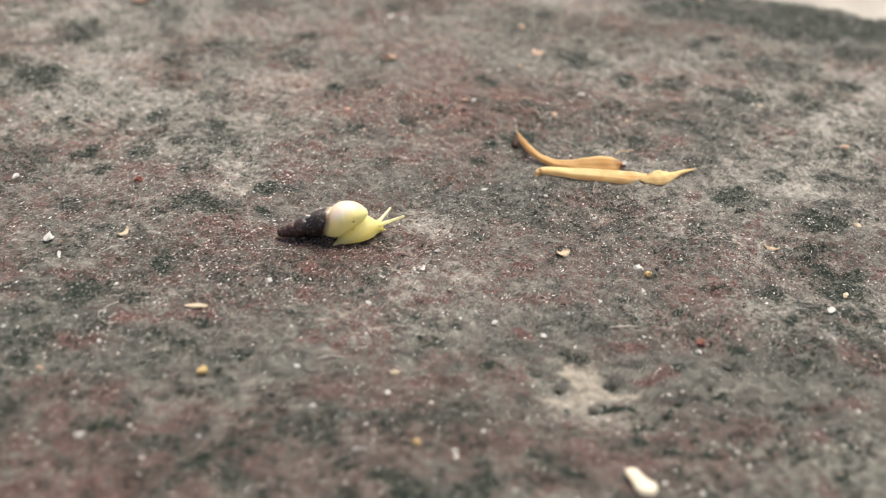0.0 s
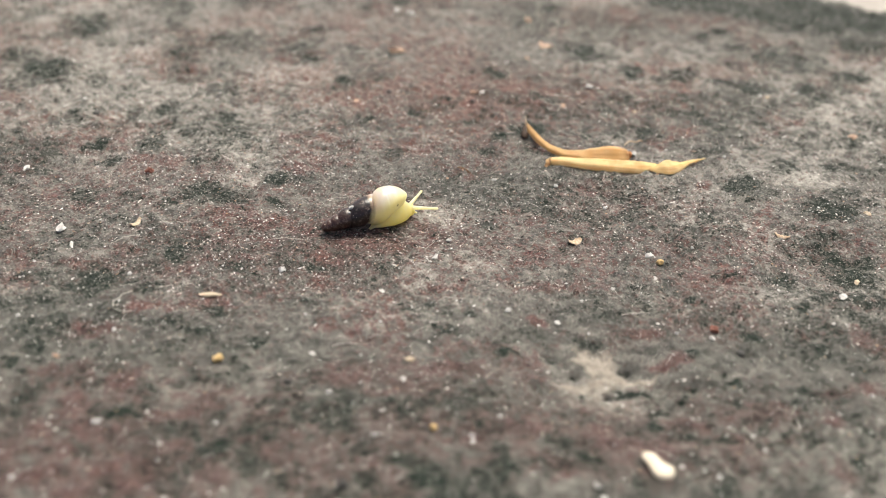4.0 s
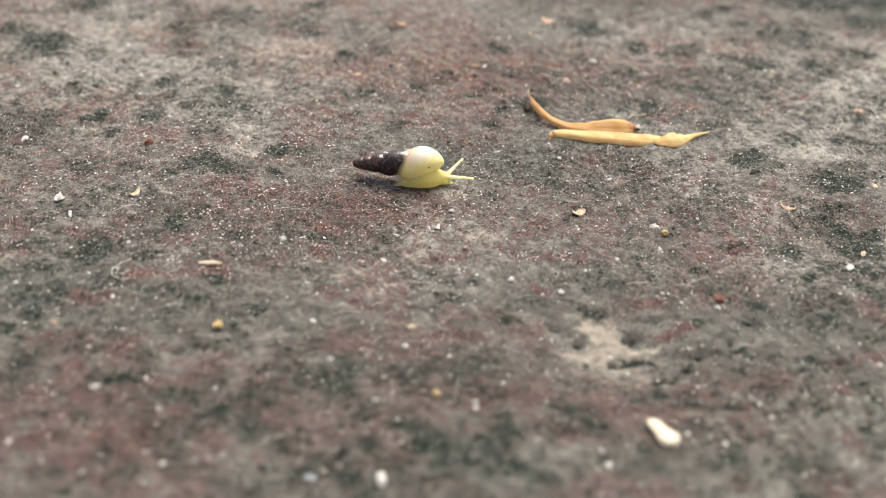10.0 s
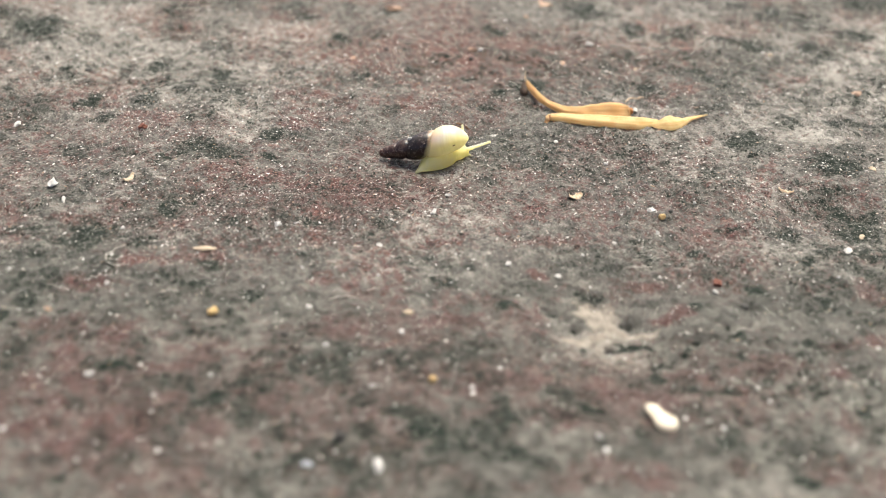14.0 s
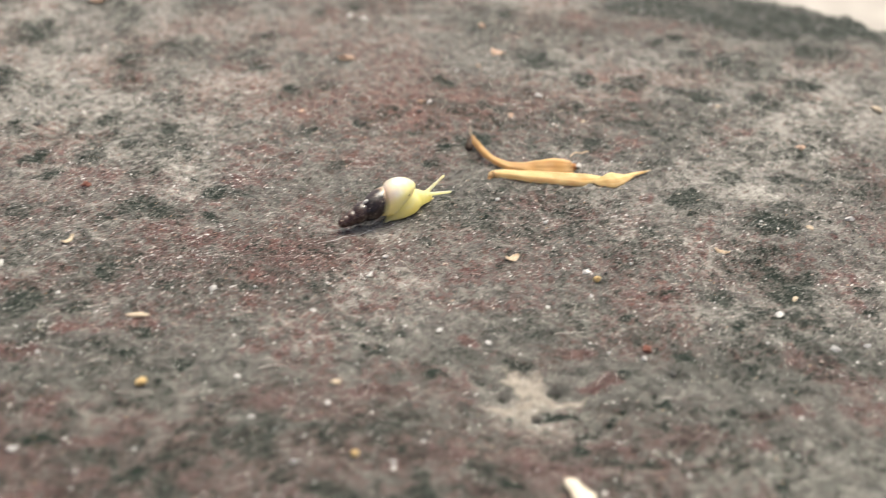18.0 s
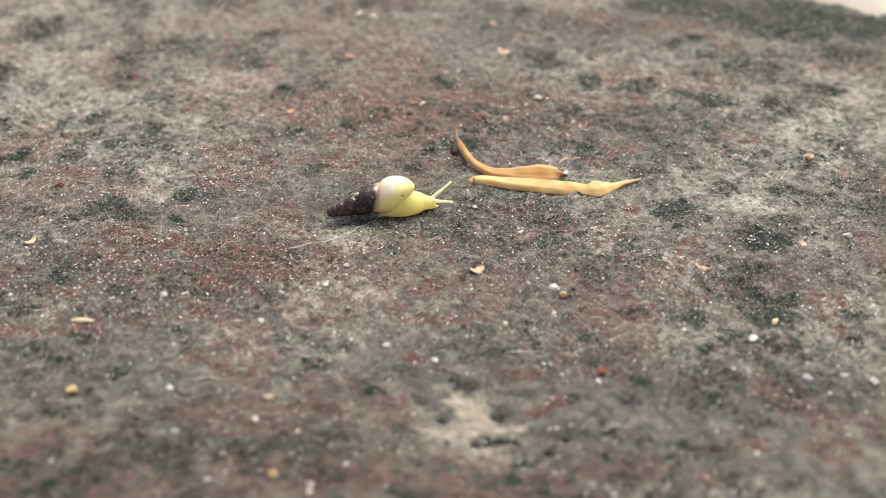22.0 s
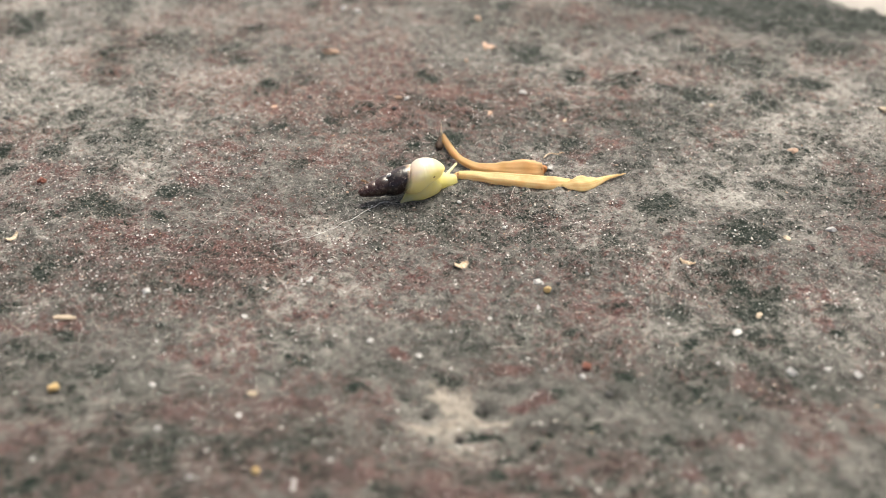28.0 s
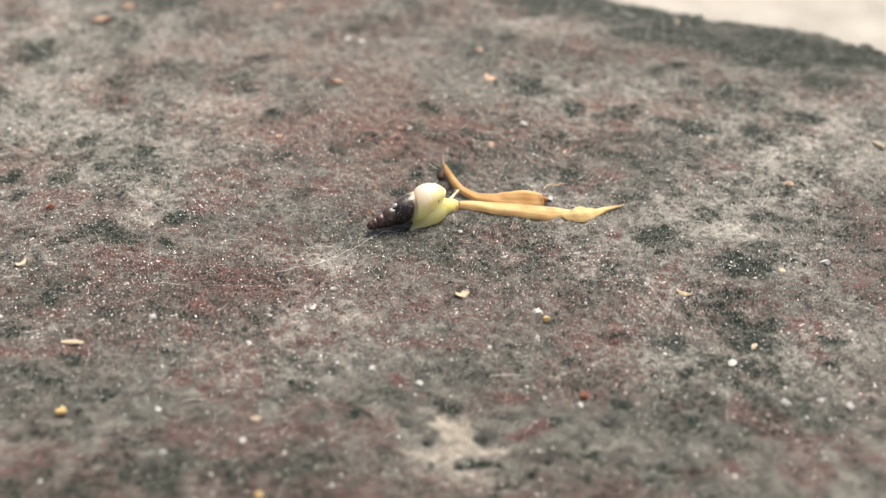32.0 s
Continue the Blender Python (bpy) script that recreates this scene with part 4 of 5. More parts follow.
def build_snail():
    snail = thing("snail", "small snail with bright yellow body and pale, dark-spired shell", "snail")
    bm = bmesh.new()
    loft(bm, [(-0.015, -0.01, 0.0, 0.016, 0.018), (0.06, 0.01, 0.0, 0.045, 0.045), (0.16, 0.005, 0, 0.115, 0.15), (0.28, 0.0, 0, 0.172, 0.26),
              (0.40, 0.0, 0, 0.17, 0.28), (0.50, 0.005, 0, 0.142, 0.26), (0.58, 0.01, 0.005, 0.085, 0.18), (0.62, 0, 0.01, 0.04, 0.08)])
    part("foot", bm, SKIN, snail)
    bm = bmesh.new()
    loft(bm, [(-0.42, 0.04, 0.0, 0.13, 0.3), (-0.28, 0.03, 0.0, 0.122, 0.28), (-0.15, 0.02, 0.0, 0.098, 0.235), (-0.06, 0.01, 0.0, 0.075, 0.178),
              (0.0, 0, 0.003, 0.064, 0.158), (0.028, 0, 0.008, 0.054, 0.135), (0.042, 0, 0.03, 0.03, 0.075)])
    head = part("head", bm, SKIN, snail, "yellow head and neck")
    arms = []
    for side in (1, -1):
        bm = bmesh.new()
        tube(bm, [(-0.1, 0, 0), (0.02, 0, 0), (0.1, 0, 0.004), (0.2, 0, 0.01), (0.29, 0, 0.014), (0.315, 0, 0.015), (0.335, 0, 0.015)],
             [0.024, 0.028, 0.022, 0.018, 0.015, 0.019, 0.01], 10)
        arm = part("tentacle", bm, PALE_SKIN, head, "slender translucent yellow tentacle")
        arms.append(arm)
    for side in (1, -1):
        bm = bmesh.new()
        tube(bm, [(0.0, 0.03 * side, 0.06), (0.04, 0.045 * side, 0.045), (0.065, 0.05 * side, 0.035)], [0.016, 0.013, 0.008], 8)
        part("feeler", bm, SKIN, head)
    shell = part("shell", shell_bmesh(), SHELL, snail, "glossy shell, blackish spire and pale yellow body whorl")
    rnd = random.Random(5)
    stuck = [(0.37, 96, 0.03), (0.33, 118, 0.014)] + [(rnd.uniform(0.03, 0.56), rnd.uniform(70, 165), rnd.uniform(0.003, 0.006)) for _ in range(6)]
    for f, a, r in stuck:
        bm = bmesh.new()
        bmesh.ops.create_icosphere(bm, subdivisions=1, radius=r * CM, matrix=Matrix.Translation(on_shell(f, radians(a), 0.3 * r)) @ Matrix.Rotation(a, 4, "X") @ Matrix.Diagonal((1.3, 1, 0.75, 1)))
        part("grain", bm, CREAM_GRAIN if r < 0.012 else WHITE_GRAIN, shell, "sand grain stuck on the shell", smooth=False)
    bm = bmesh.new()
    spot, out = on_shell(0.84, radians(175)), Vector((0.75, math.cos(radians(175)), math.sin(radians(175))))
    turn = out.to_track_quat("Z", "Y").to_matrix().to_4x4()
    bmesh.ops.create_icosphere(bm, subdivisions=2, radius=1.0, matrix=Matrix.Translation(spot) @ turn @ Matrix.Diagonal((0.026 * CM, 0.01 * CM, 0.005 * CM, 1)))
    part("pore", bm, PORE, shell, "small brownish breathing pore")
    return snail, head, arms, shell


snail, snail_head, snail_tentacles, snail_shell = build_snail()


# ---- the dried petals ----
def petal_blade(bm, line, widths, curl, roll, thick=0.012, across=20, part_range=(0.0, 1.0)):
    """A long thin blade along line (x, y, z of its middle, centimetres), with its edges curled up."""
    al, ac = bm.verts.layers.float.new("along"), bm.verts.layers.float.new("across")
    n = len(line)
    fine = []
    for i in range(n * 5 - 4):
        u = i / 5
        k = min(int(u), n - 2)
        f = u - k
        p = [Vector(line[min(max(j, 0), n - 1)]) for j in (k - 1, k, k + 1, k + 2)]
        q = 0.5 * (2 * p[1] + (p[2] - p[0]) * f + (2 * p[0] - 5 * p[1] + 4 * p[2] - p[3]) * f * f + (3 * p[1] - p[0] - 3 * p[2] + p[3]) * f ** 3)
        g = f * f * (3 - 2 * f)
        fine.append((q, widths[k] * (1 - g) + widths[k + 1] * g, curl[k] * (1 - f) + curl[k + 1] * f, roll[k] * (1 - f) + roll[k + 1] * f))
    top, low = [], []
    for i, (q, w, c, r) in enumerate(fine):
        d = (fine[min(i + 1, len(fine) - 1)][0] - fine[max(i - 1, 0)][0]).normalized()
        side = Vector((-d.y, d.x, 0)).normalized()
        up = Vector((0, 0, 1))
        side, up = math.cos(r) * side + math.sin(r) * up, math.cos(r) * up - math.sin(r) * side
        rows = ([], [])
        for k in range(across + 1):
            s = 2 * k / across - 1
            ang = s * c
            rad = w * (1 + 0.015 * math.sin(1.7 * i) + 0.025 * math.sin(0.61 * i + 1)) / max(c, 0.05)
            off = side * (math.sin(ang) * rad) + up * (-(1 - math.cos(ang)) * rad + 0.005 * math.sin(2.7 * i + 4 * s) * abs(s) + 0.004 * math.sin(0.9 * i + 2 * s) + 0.04 * w * math.sin(4.2 * s + 0.09 * i + 0.8) + 0.01 * w * math.sin(11 * s + 0.16 * i))
            nrm = up * math.cos(ang) + side * math.sin(ang)
            for row, h in ((rows[0], thick / 2), (rows[1], -thick / 2)):
                v = bm.verts.new((q + off + nrm * h) * CM)
                v[al] = part_range[0] + (part_range[1] - part_range[0]) * i / (len(fine) - 1)
                v[ac] = k / across
                row.append(v)
        top.append(rows[0])
        low.append(rows[1])
    m = len(fine)
    for i in range(m - 1):
        for k in range(across):
            bm.faces.new((top[i][k], top[i][k + 1], top[i + 1][k + 1], top[i + 1][k]))
            bm.faces.new((low[i][k], low[i + 1][k], low[i + 1][k + 1], low[i][k + 1]))
        for k in (0, across):
            bm.faces.new((top[i][k], top[i + 1][k], low[i + 1][k], low[i][k]))
    for i in (0, m - 1):
        for k in range(across):
            bm.faces.new((top[i][k], low[i][k], low[i][k + 1], top[i][k + 1]))


def petal(label, line, widths, curl, roll, mat, end=1.0):
    base = line[len(line) // 2]
    ob = thing("dried_petal", label, "petal", "dried petals on the stone", (base[0], base[1], surface(base[0], base[1])))
    rel = [(x - base[0], y - base[1], z) for x, y, z in line]
    bm = bmesh.new()
    petal_blade(bm, rel, widths, curl, roll, part_range=(0.0, end))
    part("blade", bm, mat, ob, "ochre withered blade with curled edges")
    return ob


petal_low = petal("long ochre dried petal with a twisted pointed end, on the stone",
    [(1.165, 1.12, 0.05), (1.185, 1.155, 0.075), (1.245, 1.15, 0.09), (1.445, 1.123, 0.09), (1.688, 1.075, 0.088), (1.991, 1.035, 0.085), (2.292, 1.0, 0.08), (2.474, 0.995, 0.075), (2.66, 1.01, 0.065)],
    [0.03, 0.05, 0.062, 0.072, 0.084, 0.094, 0.096, 0.094, 0.07],
    [0.7, 0.8, 0.8, 0.7, 0.6, 0.55, 0.55, 0.6, 0.7],
    [0.5, 0.6, 0.65, 0.68, 0.68, 0.65, 0.65, 0.65, 0.6], PETAL, 0.9)
origin = (1.688, 1.075)
bm = bmesh.new()
petal_blade(bm, [(x - origin[0], y - origin[1], z) for x, y, z in ((2.54, 0.975, 0.062), (2.65, 0.9, 0.115), (2.76, 0.895, 0.128), (2.86, 0.918, 0.124), (2.952, 0.985, 0.105), (3.05, 1.075, 0.08), (3.14, 1.175, 0.058), (3.227, 1.22, 0.055), (3.407, 1.3, 0.05))],
            [0.02, 0.075, 0.108, 0.106, 0.08, 0.052, 0.037, 0.027, 0.008], [0.2, 0.22, 0.25, 0.3, 0.45, 0.7, 0.9, 1.0, 0.8], [0.65, 0.7, 0.7, 0.7, 0.6, 0.5, 0.4, 0.3, 0.2], 0.008, 12, (0.5, 1.0))
part("twisted_tip", bm, PETAL, petal_low, "lighter twisted lens-shaped end")
bm = bmesh.new()
petal_blade(bm, [(-0.545, -0.005, 0.005), (-0.535, 0.025, 0.03), (-0.515, 0.06, 0.06), (-0.48, 0.082, 0.085), (-0.44, 0.08, 0.09)], [0.02, 0.042, 0.045, 0.04, 0.02], [1.0, 1.2, 1.2, 1.1, 0.9], [0.2, 0.4, 0.6, 0.7, 0.8], 0.012, 10)
part("base", bm, BROWN_TIP, petal_low, "folded brown base")
petal_up = petal("curved brownish dried petal with a dark shrivelled tip, lying against another",
    [(0.962, 2.085, 0.17), (1.02, 1.94, 0.14), (1.085, 1.78, 0.115), (1.16, 1.63, 0.1), (1.27, 1.49, 0.09), (1.42, 1.375, 0.085), (1.632, 1.315, 0.085), (1.817, 1.305, 0.09), (2.004, 1.305, 0.095), (2.188, 1.3, 0.095), (2.315, 1.32, 0.09)],
    [0.036, 0.052, 0.054, 0.052, 0.054, 0.062, 0.08, 0.108, 0.132, 0.13, 0.095],
    [0.8, 1.0, 1.0, 0.9, 0.8, 0.7, 0.5, 0.4, 0.35, 0.4, 0.6],
    [0.2, 0.35, 0.5, 0.55, 0.6, 0.65, 0.7, 0.75, 0.75, 0.75, 0.7], BROWN_PETAL)
origin = (1.42, 1.375)
bm = bmesh.new()
tube(bm, [(x - origin[0], y - origin[1], z) for x, y, z in ((0.965, 2.09, 0.165), (0.955, 2.06, 0.145), (0.942, 2.01, 0.11), (0.93, 1.96, 0.08), (0.928, 1.92, 0.055), (0.935, 1.89, 0.035))], [0.028, 0.045, 0.056, 0.06, 0.046, 0.016], 12, 0.6)
for v in bm.verts:
    v.co += v.normal * 0.00008 + Vector((0.00016 * noise.noise(v.co * 2600), 0.00012 * noise.noise(v.co * 2100 + Vector((7, 1, 3))), 0))
part("shrivelled_tip", bm, DARK_TIP, petal_up, "dark brown shrivelled tip")
bm = bmesh.new()
tube(bm, [(-0.46, 0.71, 0.165), (-0.466, 0.735, 0.195), (-0.472, 0.76, 0.24), (-0.465, 0.766, 0.3)], [0.02, 0.013, 0.006, 0.003], 7)
part("thread", bm, CREAM_GRAIN, petal_up, "thin pale thread at the end")
bm = bmesh.new()
petal_blade(bm, [(0.87, -0.06, 0.08), (0.9, -0.05, 0.088), (0.925, -0.035, 0.095), (0.94, -0.02, 0.1)], [0.07, 0.068, 0.055, 0.03], [0.7, 0.9, 1.1, 1.2], [0.85, 0.85, 0.8, 0.7], 0.014, 10)
part("stub", bm, STUB, petal_up, "ragged orange-brown stub")


# ---- grains, crumbs and chips ----
def lump_mesh(name, mat, seed, stretch=(1, 1, 0.7), div=2, rough=0.25):
    rnd = random.Random(seed)
    bm = bmesh.new()
    bmesh.ops.create_icosphere(bm, subdivisions=div, radius=1.0)
    off = Vector((rnd.uniform(0, 50), rnd.uniform(0, 50), rnd.uniform(0, 50)))
    for v in bm.verts:
        v.co *= 1 + 1.1 * rough * noise.noise(v.co * 1.3 + off) + 0.7 * rough * noise.noise(v.co * 2.9 + off)
        v.co = Vector([a * b for a, b in zip(v.co, stretch)])
    return mesh_from(name, bm, mat, smooth=False)


LUMPS = {}


def lump(name, label, category, group, mat, x, y, size, stretch=(1, 1, 0.7), turn=0.0, seed=0, rough=0.3):
    """One grain; size is its half-width in centimetres."""
    key = (name, mat.name, stretch, seed % 3)
    if key not in LUMPS:
        LUMPS[key] = lump_mesh(name, mat, seed % 3 + len(LUMPS), stretch, 2, rough * 1.5)
    ob = new(name, LUMPS[key])
    ob.matrix_world = Matrix.LocRotScale((x * CM, y * CM, (surface(x, y) + size * stretch[2] * 0.55) * CM), Euler((0, 0, radians(turn))), (size * CM,) * 3)
    return tagged(ob, label, category, group)


WHITE = ((2.12, -1.13, 0.045), (-2.3, -1.46, 0.04), (-5.08, -0.44, 0.07), (-1.87, -3.01, 0.03), (-1.21, -4.35, 0.028),
         (-0.27, -4.41, 0.027), (-0.92, -3.47, 0.03), (-1.67, -3.64, 0.025), (-3.9, -4.05, 0.045), (0.88, -5.16, 0.034), (0.84, -5.0, 0.03),
         (0.81, -2.49, 0.028), (0.28, -2.28, 0.03), (-5.88, 1.05, 0.05), (0.38, 0.8, 0.025), (2.14, 3.7, 0.045), (-1.44, 9.8, 0.12),
         (-0.84, 6.9, 0.06), (-0.58, 6.81, 0.05), (5.74, -0.08, 0.05), (4.23, -1.98, 0.05), (5.33, -2.67, 0.045), (4.65, -2.65, 0.045),
         (5.06, -2.56, 0.04), (1.56, -1.78, 0.025), (2.11, -1.56, 0.025), (-1.13, -1.84, 0.03), (-0.3, -0.75, 0.03), (0.42, 3.37, 0.04), (2.5, -2.72, 0.035))
for i, (x, y, s) in enumerate(WHITE):
    lump("sand_grain", "small white quartz sand grain lying on the stone", "sand grain", "white sand grains", WHITE_GRAIN, x, y, s, (1.1, 0.75, 0.6), 47 * i, i, 0.5)
SMALL_A = ((-5.88, 1.04), (-5.40, 0.88), (-4.62, 2.45), (-2.72, 1.70), (-2.50, 1.55), (-0.66, 1.57), (-1.62, 3.24), (-4.06, -1.46), (-5.22, -1.18), (-2.76, -0.79), (-5.11, 4.22), (-5.55, 3.15), (-4.72, 3.17), (-3.61, 3.75), (2.18, 3.67), (0.93, 4.62), (2.10, -1.58), (4.53, 2.11), (4.79, 3.38), (1.21, 0.64), (1.01, 0.48), (0.41, 0.79), (2.71, -0.90), (1.77, 0.03), (5.08, -0.24), (3.68, 1.32))
SMALL_B = ((-5.08, -2.36), (-4.01, -2.61), (-1.97, -2.37), (-2.76, -4.05), (-3.24, -4.40), (-3.09, -5.12), (-1.54, -5.17), (-1.15, -2.45), (-1.68, -3.65), (-4.50, -4.81), (-3.76, -5.23), (1.14, -2.09), (0.81, -2.47), (0.28, -2.27), (1.14, -2.63), (2.13, -2.60), (0.03, -4.02), (-0.27, -4.33), (1.99, -3.99), (2.51, -4.31), (2.56, -4.53), (2.03, -4.86), (2.65, -5.26), (3.92, -2.54), (1.71, -4.70), (3.92, -3.74))
for i, (x, y) in enumerate(SMALL_A + SMALL_B):
    lump("sand_grain", "tiny white sand grain lying on the stone", "sand grain", "tiny white sand grains", WHITE_GRAIN, x, y, 0.019 + 0.004 * (i % 4), (1, 0.75, 0.6), 37 * i, i)
CREAM = ((-0.84, -3.12, 0.055), (4.58, -1.54, 0.05), (5.17, -0.2, 0.045), (-2.32, 8.54, 0.08),
         (5.21, 8.36, 0.06), (7.43, 3.32, 0.08), (4.9, 3.34, 0.04), (2.72, 2.9, 0.04))
for i, (x, y, s) in enumerate(CREAM):
    lump("sand_grain", "cream-coloured crumb of sand lying on the stone", "sand grain", "cream sand grains", CREAM_GRAIN, x, y, 0.85 * s, (1.1, 0.7, 0.45), 61 * i, i, 0.6)
YELLOW = ((-2.85, -3.09, 0.055), (-0.64, -4.21, 0.042), (2.22, -1.27, 0.045))
for i, (x, y, s) in enumerate(YELLOW):
    lump("sand_grain", "yellow translucent sand grain lying on the stone", "sand grain", "yellow sand grains", YELLOW_GRAIN, x, y, s, (1, 0.9, 0.8), 80 * i, i)
ORANGE = ((-0.86, 5.01, 0.12), (-5.36, 7.5, 0.15), (1.5, 6.58, 0.09), (-5.11, 8.37, 0.12), (5.78, 2.02, 0.07),
          (1.64, 3.06, 0.06), (-4.52, -3.06, 0.04), (0.3, 3.4, 0.06), (-1.5, 3.1, 0.05), (1.3, 4.9, 0.04), (-0.24, 0.84, 0.022), (2.63, 0.85, 0.03), (-0.02, 1.03, 0.018))
for i, (x, y, s) in enumerate(ORANGE):
    lump("soil_crumb", "small orange-brown crumb of soil on the stone", "crumb", "orange crumbs", ORANGE_GRAIN, x, y, 0.85 * s, (1.1, 0.7, 0.5), 53 * i, i, 0.6)
RED = ((-4.23, 0.92, 0.06), (2.56, -2.58, 0.055), (2.75, 1.0, 0.04))
for i, (x, y, s) in enumerate(RED):
    lump("soil_crumb", "dark red-brown crumb of soil on the stone", "crumb", "red crumbs", RED_GRAIN, x, y, s, (1, 0.9, 0.7), 71 * i, i)
# small black lumps added in place of the dark inside tiny pits
PITS = ((-2.45, 3.29, 0.03), (-0.57, 2.72, 0.03), (-1.46, 2.51, 0.03), (-5.87, 3.48, 0.03), (3.94, 4.47, 0.03), (6.27, 6.32, 0.03), (2.35, -1.16, 0.03), (-3.84, -5.39, 0.03), (-0.25, 1.02, 0.03), (0.25, 3.05, 0.035), (-1.0, 3.3, 0.04), (-2.1, -3.45, 0.05), (-5.3, 2.7, 0.05), (0.6, 0.1, 0.025), (-1.5, -5.0, 0.06), (2.75, -3.0, 0.05))
for i, (x, y, s) in enumerate(PITS):
    lump("dark_grit", "small black speck standing in for a pit in the stone", "grit", "black grit", PIT_DARK, x, y, s, (1, 0.9, 0.6), 31 * i, i)
bm = bmesh.new()
pear = [(1.38 + 0.17 * f, -4.53 - 0.36 * f) for f in (0.0, 0.06, 0.16, 0.3, 0.45, 0.6, 0.75, 0.88, 0.96, 1.0)]
chip_at = (1.47, -4.71)
tube(bm, [(x - chip_at[0], y - chip_at[1], 0.03) for x, y in pear], [0.015, 0.05, 0.07, 0.074, 0.082, 0.1, 0.11, 0.098, 0.06, 0.015], 14, 0.42)
for v in bm.verts:
    v.co *= 1 + 0.09 * noise.noise(v.co * 1900) + 0.05 * noise.noise(v.co * 4200)
shell_chip = thing("shell_chip", "pear-shaped cream chip of shell lying on the stone", "chip", "", (*chip_at, surface(*chip_at)))
part("chip_body", bm, CHIP, shell_chip)
lump("shell_chip", "small pinkish-white chip on the stone", "chip", "", WHITE_GRAIN, -1.165, -5.375, 0.06, (0.65, 1.5, 0.5), 5, 1, 0.3)
lump("glass_chip", "clear elongated glassy grain on the stone", "grain", "", GLASSY, -1.79, -5.29, 0.045, (1.5, 0.7, 0.5), -15, 2, 0.3)


def flake(label, mat, x, y, half, slim, turn, curl, seed):
    """A thin, curled flake with a ragged outline; half its length in centimetres, slim: its width over its length."""
    ob = thing("flake", label, "flake", "curled flakes on the stone", (x, y, surface(x, y)), turn)
    rnd = random.Random(seed)
    n = 7
    line = [(half * (2 * i / (n - 1) - 1), 0.25 * half * math.sin(2.4 * i / (n - 1) + seed), 0.02 + 0.35 * half * (2 * i / (n - 1) - 1) ** 2) for i in range(n)]
    widths = [half * slim * rnd.uniform(0.75, 1.15) * (0.35 + 0.65 * math.sin(math.pi * (i + 0.6) / n)) for i in range(n)]
    bm = bmesh.new()
    petal_blade(bm, line, widths, [curl] * n, [0.3 * math.sin(seed + i) for i in range(n)], 0.012, 8)
    part("flake_body", bm, mat, ob)
    return ob


FLAKE_TAN = mottled("tan_flake", (0.40, 0.25, 0.14), (0.72, 0.60, 0.44), 0.0005, 0.7)
flake("curled tan flake of dry plant matter on the stone", FLAKE_TAN, 1.24, -0.84, 0.08, 0.8, 20, 0.5, 3)
flake("curled tan flake of dry plant matter on the stone", FLAKE_TAN, 3.9, -0.7, 0.09, 0.42, -40, 1.0, 5)
flake("cream flake of dry plant matter on the stone", CREAM_GRAIN, -4.17, -0.4, 0.085, 0.6, 70, 0.8, 8)
flake("pinkish flake of dry plant matter on the stone", ORANGE_GRAIN, 1.68, 5.43, 0.11, 0.7, -50, 0.6, 11)
flake("white papery crumb beside the dried petals on the stone", WHITE_GRAIN, 2.41, 1.43, 0.05, 0.7, 60, 0.5, 17)
flake("white papery flake on the stone", WHITE_GRAIN, -0.49, -1.17, 0.05, 0.6, 80, 0.5, 14)
lump("straw_sliver", "thin straw-coloured sliver lying on the stone", "sliver", "", CREAM_GRAIN, -3.07, -1.97, 0.055, (2.3, 0.6, 0.5), 4, 3, 0.3)
lump("straw_sliver", "thin curled white sliver lying on the stone", "sliver", "", WHITE_GRAIN, -4.86, -0.85, 0.04, (0.6, 1.7, 0.5), 12, 3, 0.3)


lump("soil_crumb", "thin brown curled crumb of bark on the stone", "crumb", "", BARK, -0.03, 1.08, 0.03, (2.0, 0.5, 0.6), -35, 3, 0.5)
lump("soil_crumb", "thin brown curled crumb of bark on the stone", "crumb", "", BARK, 0.05, 0.97, 0.025, (2.2, 0.45, 0.6), -60, 4, 0.5)


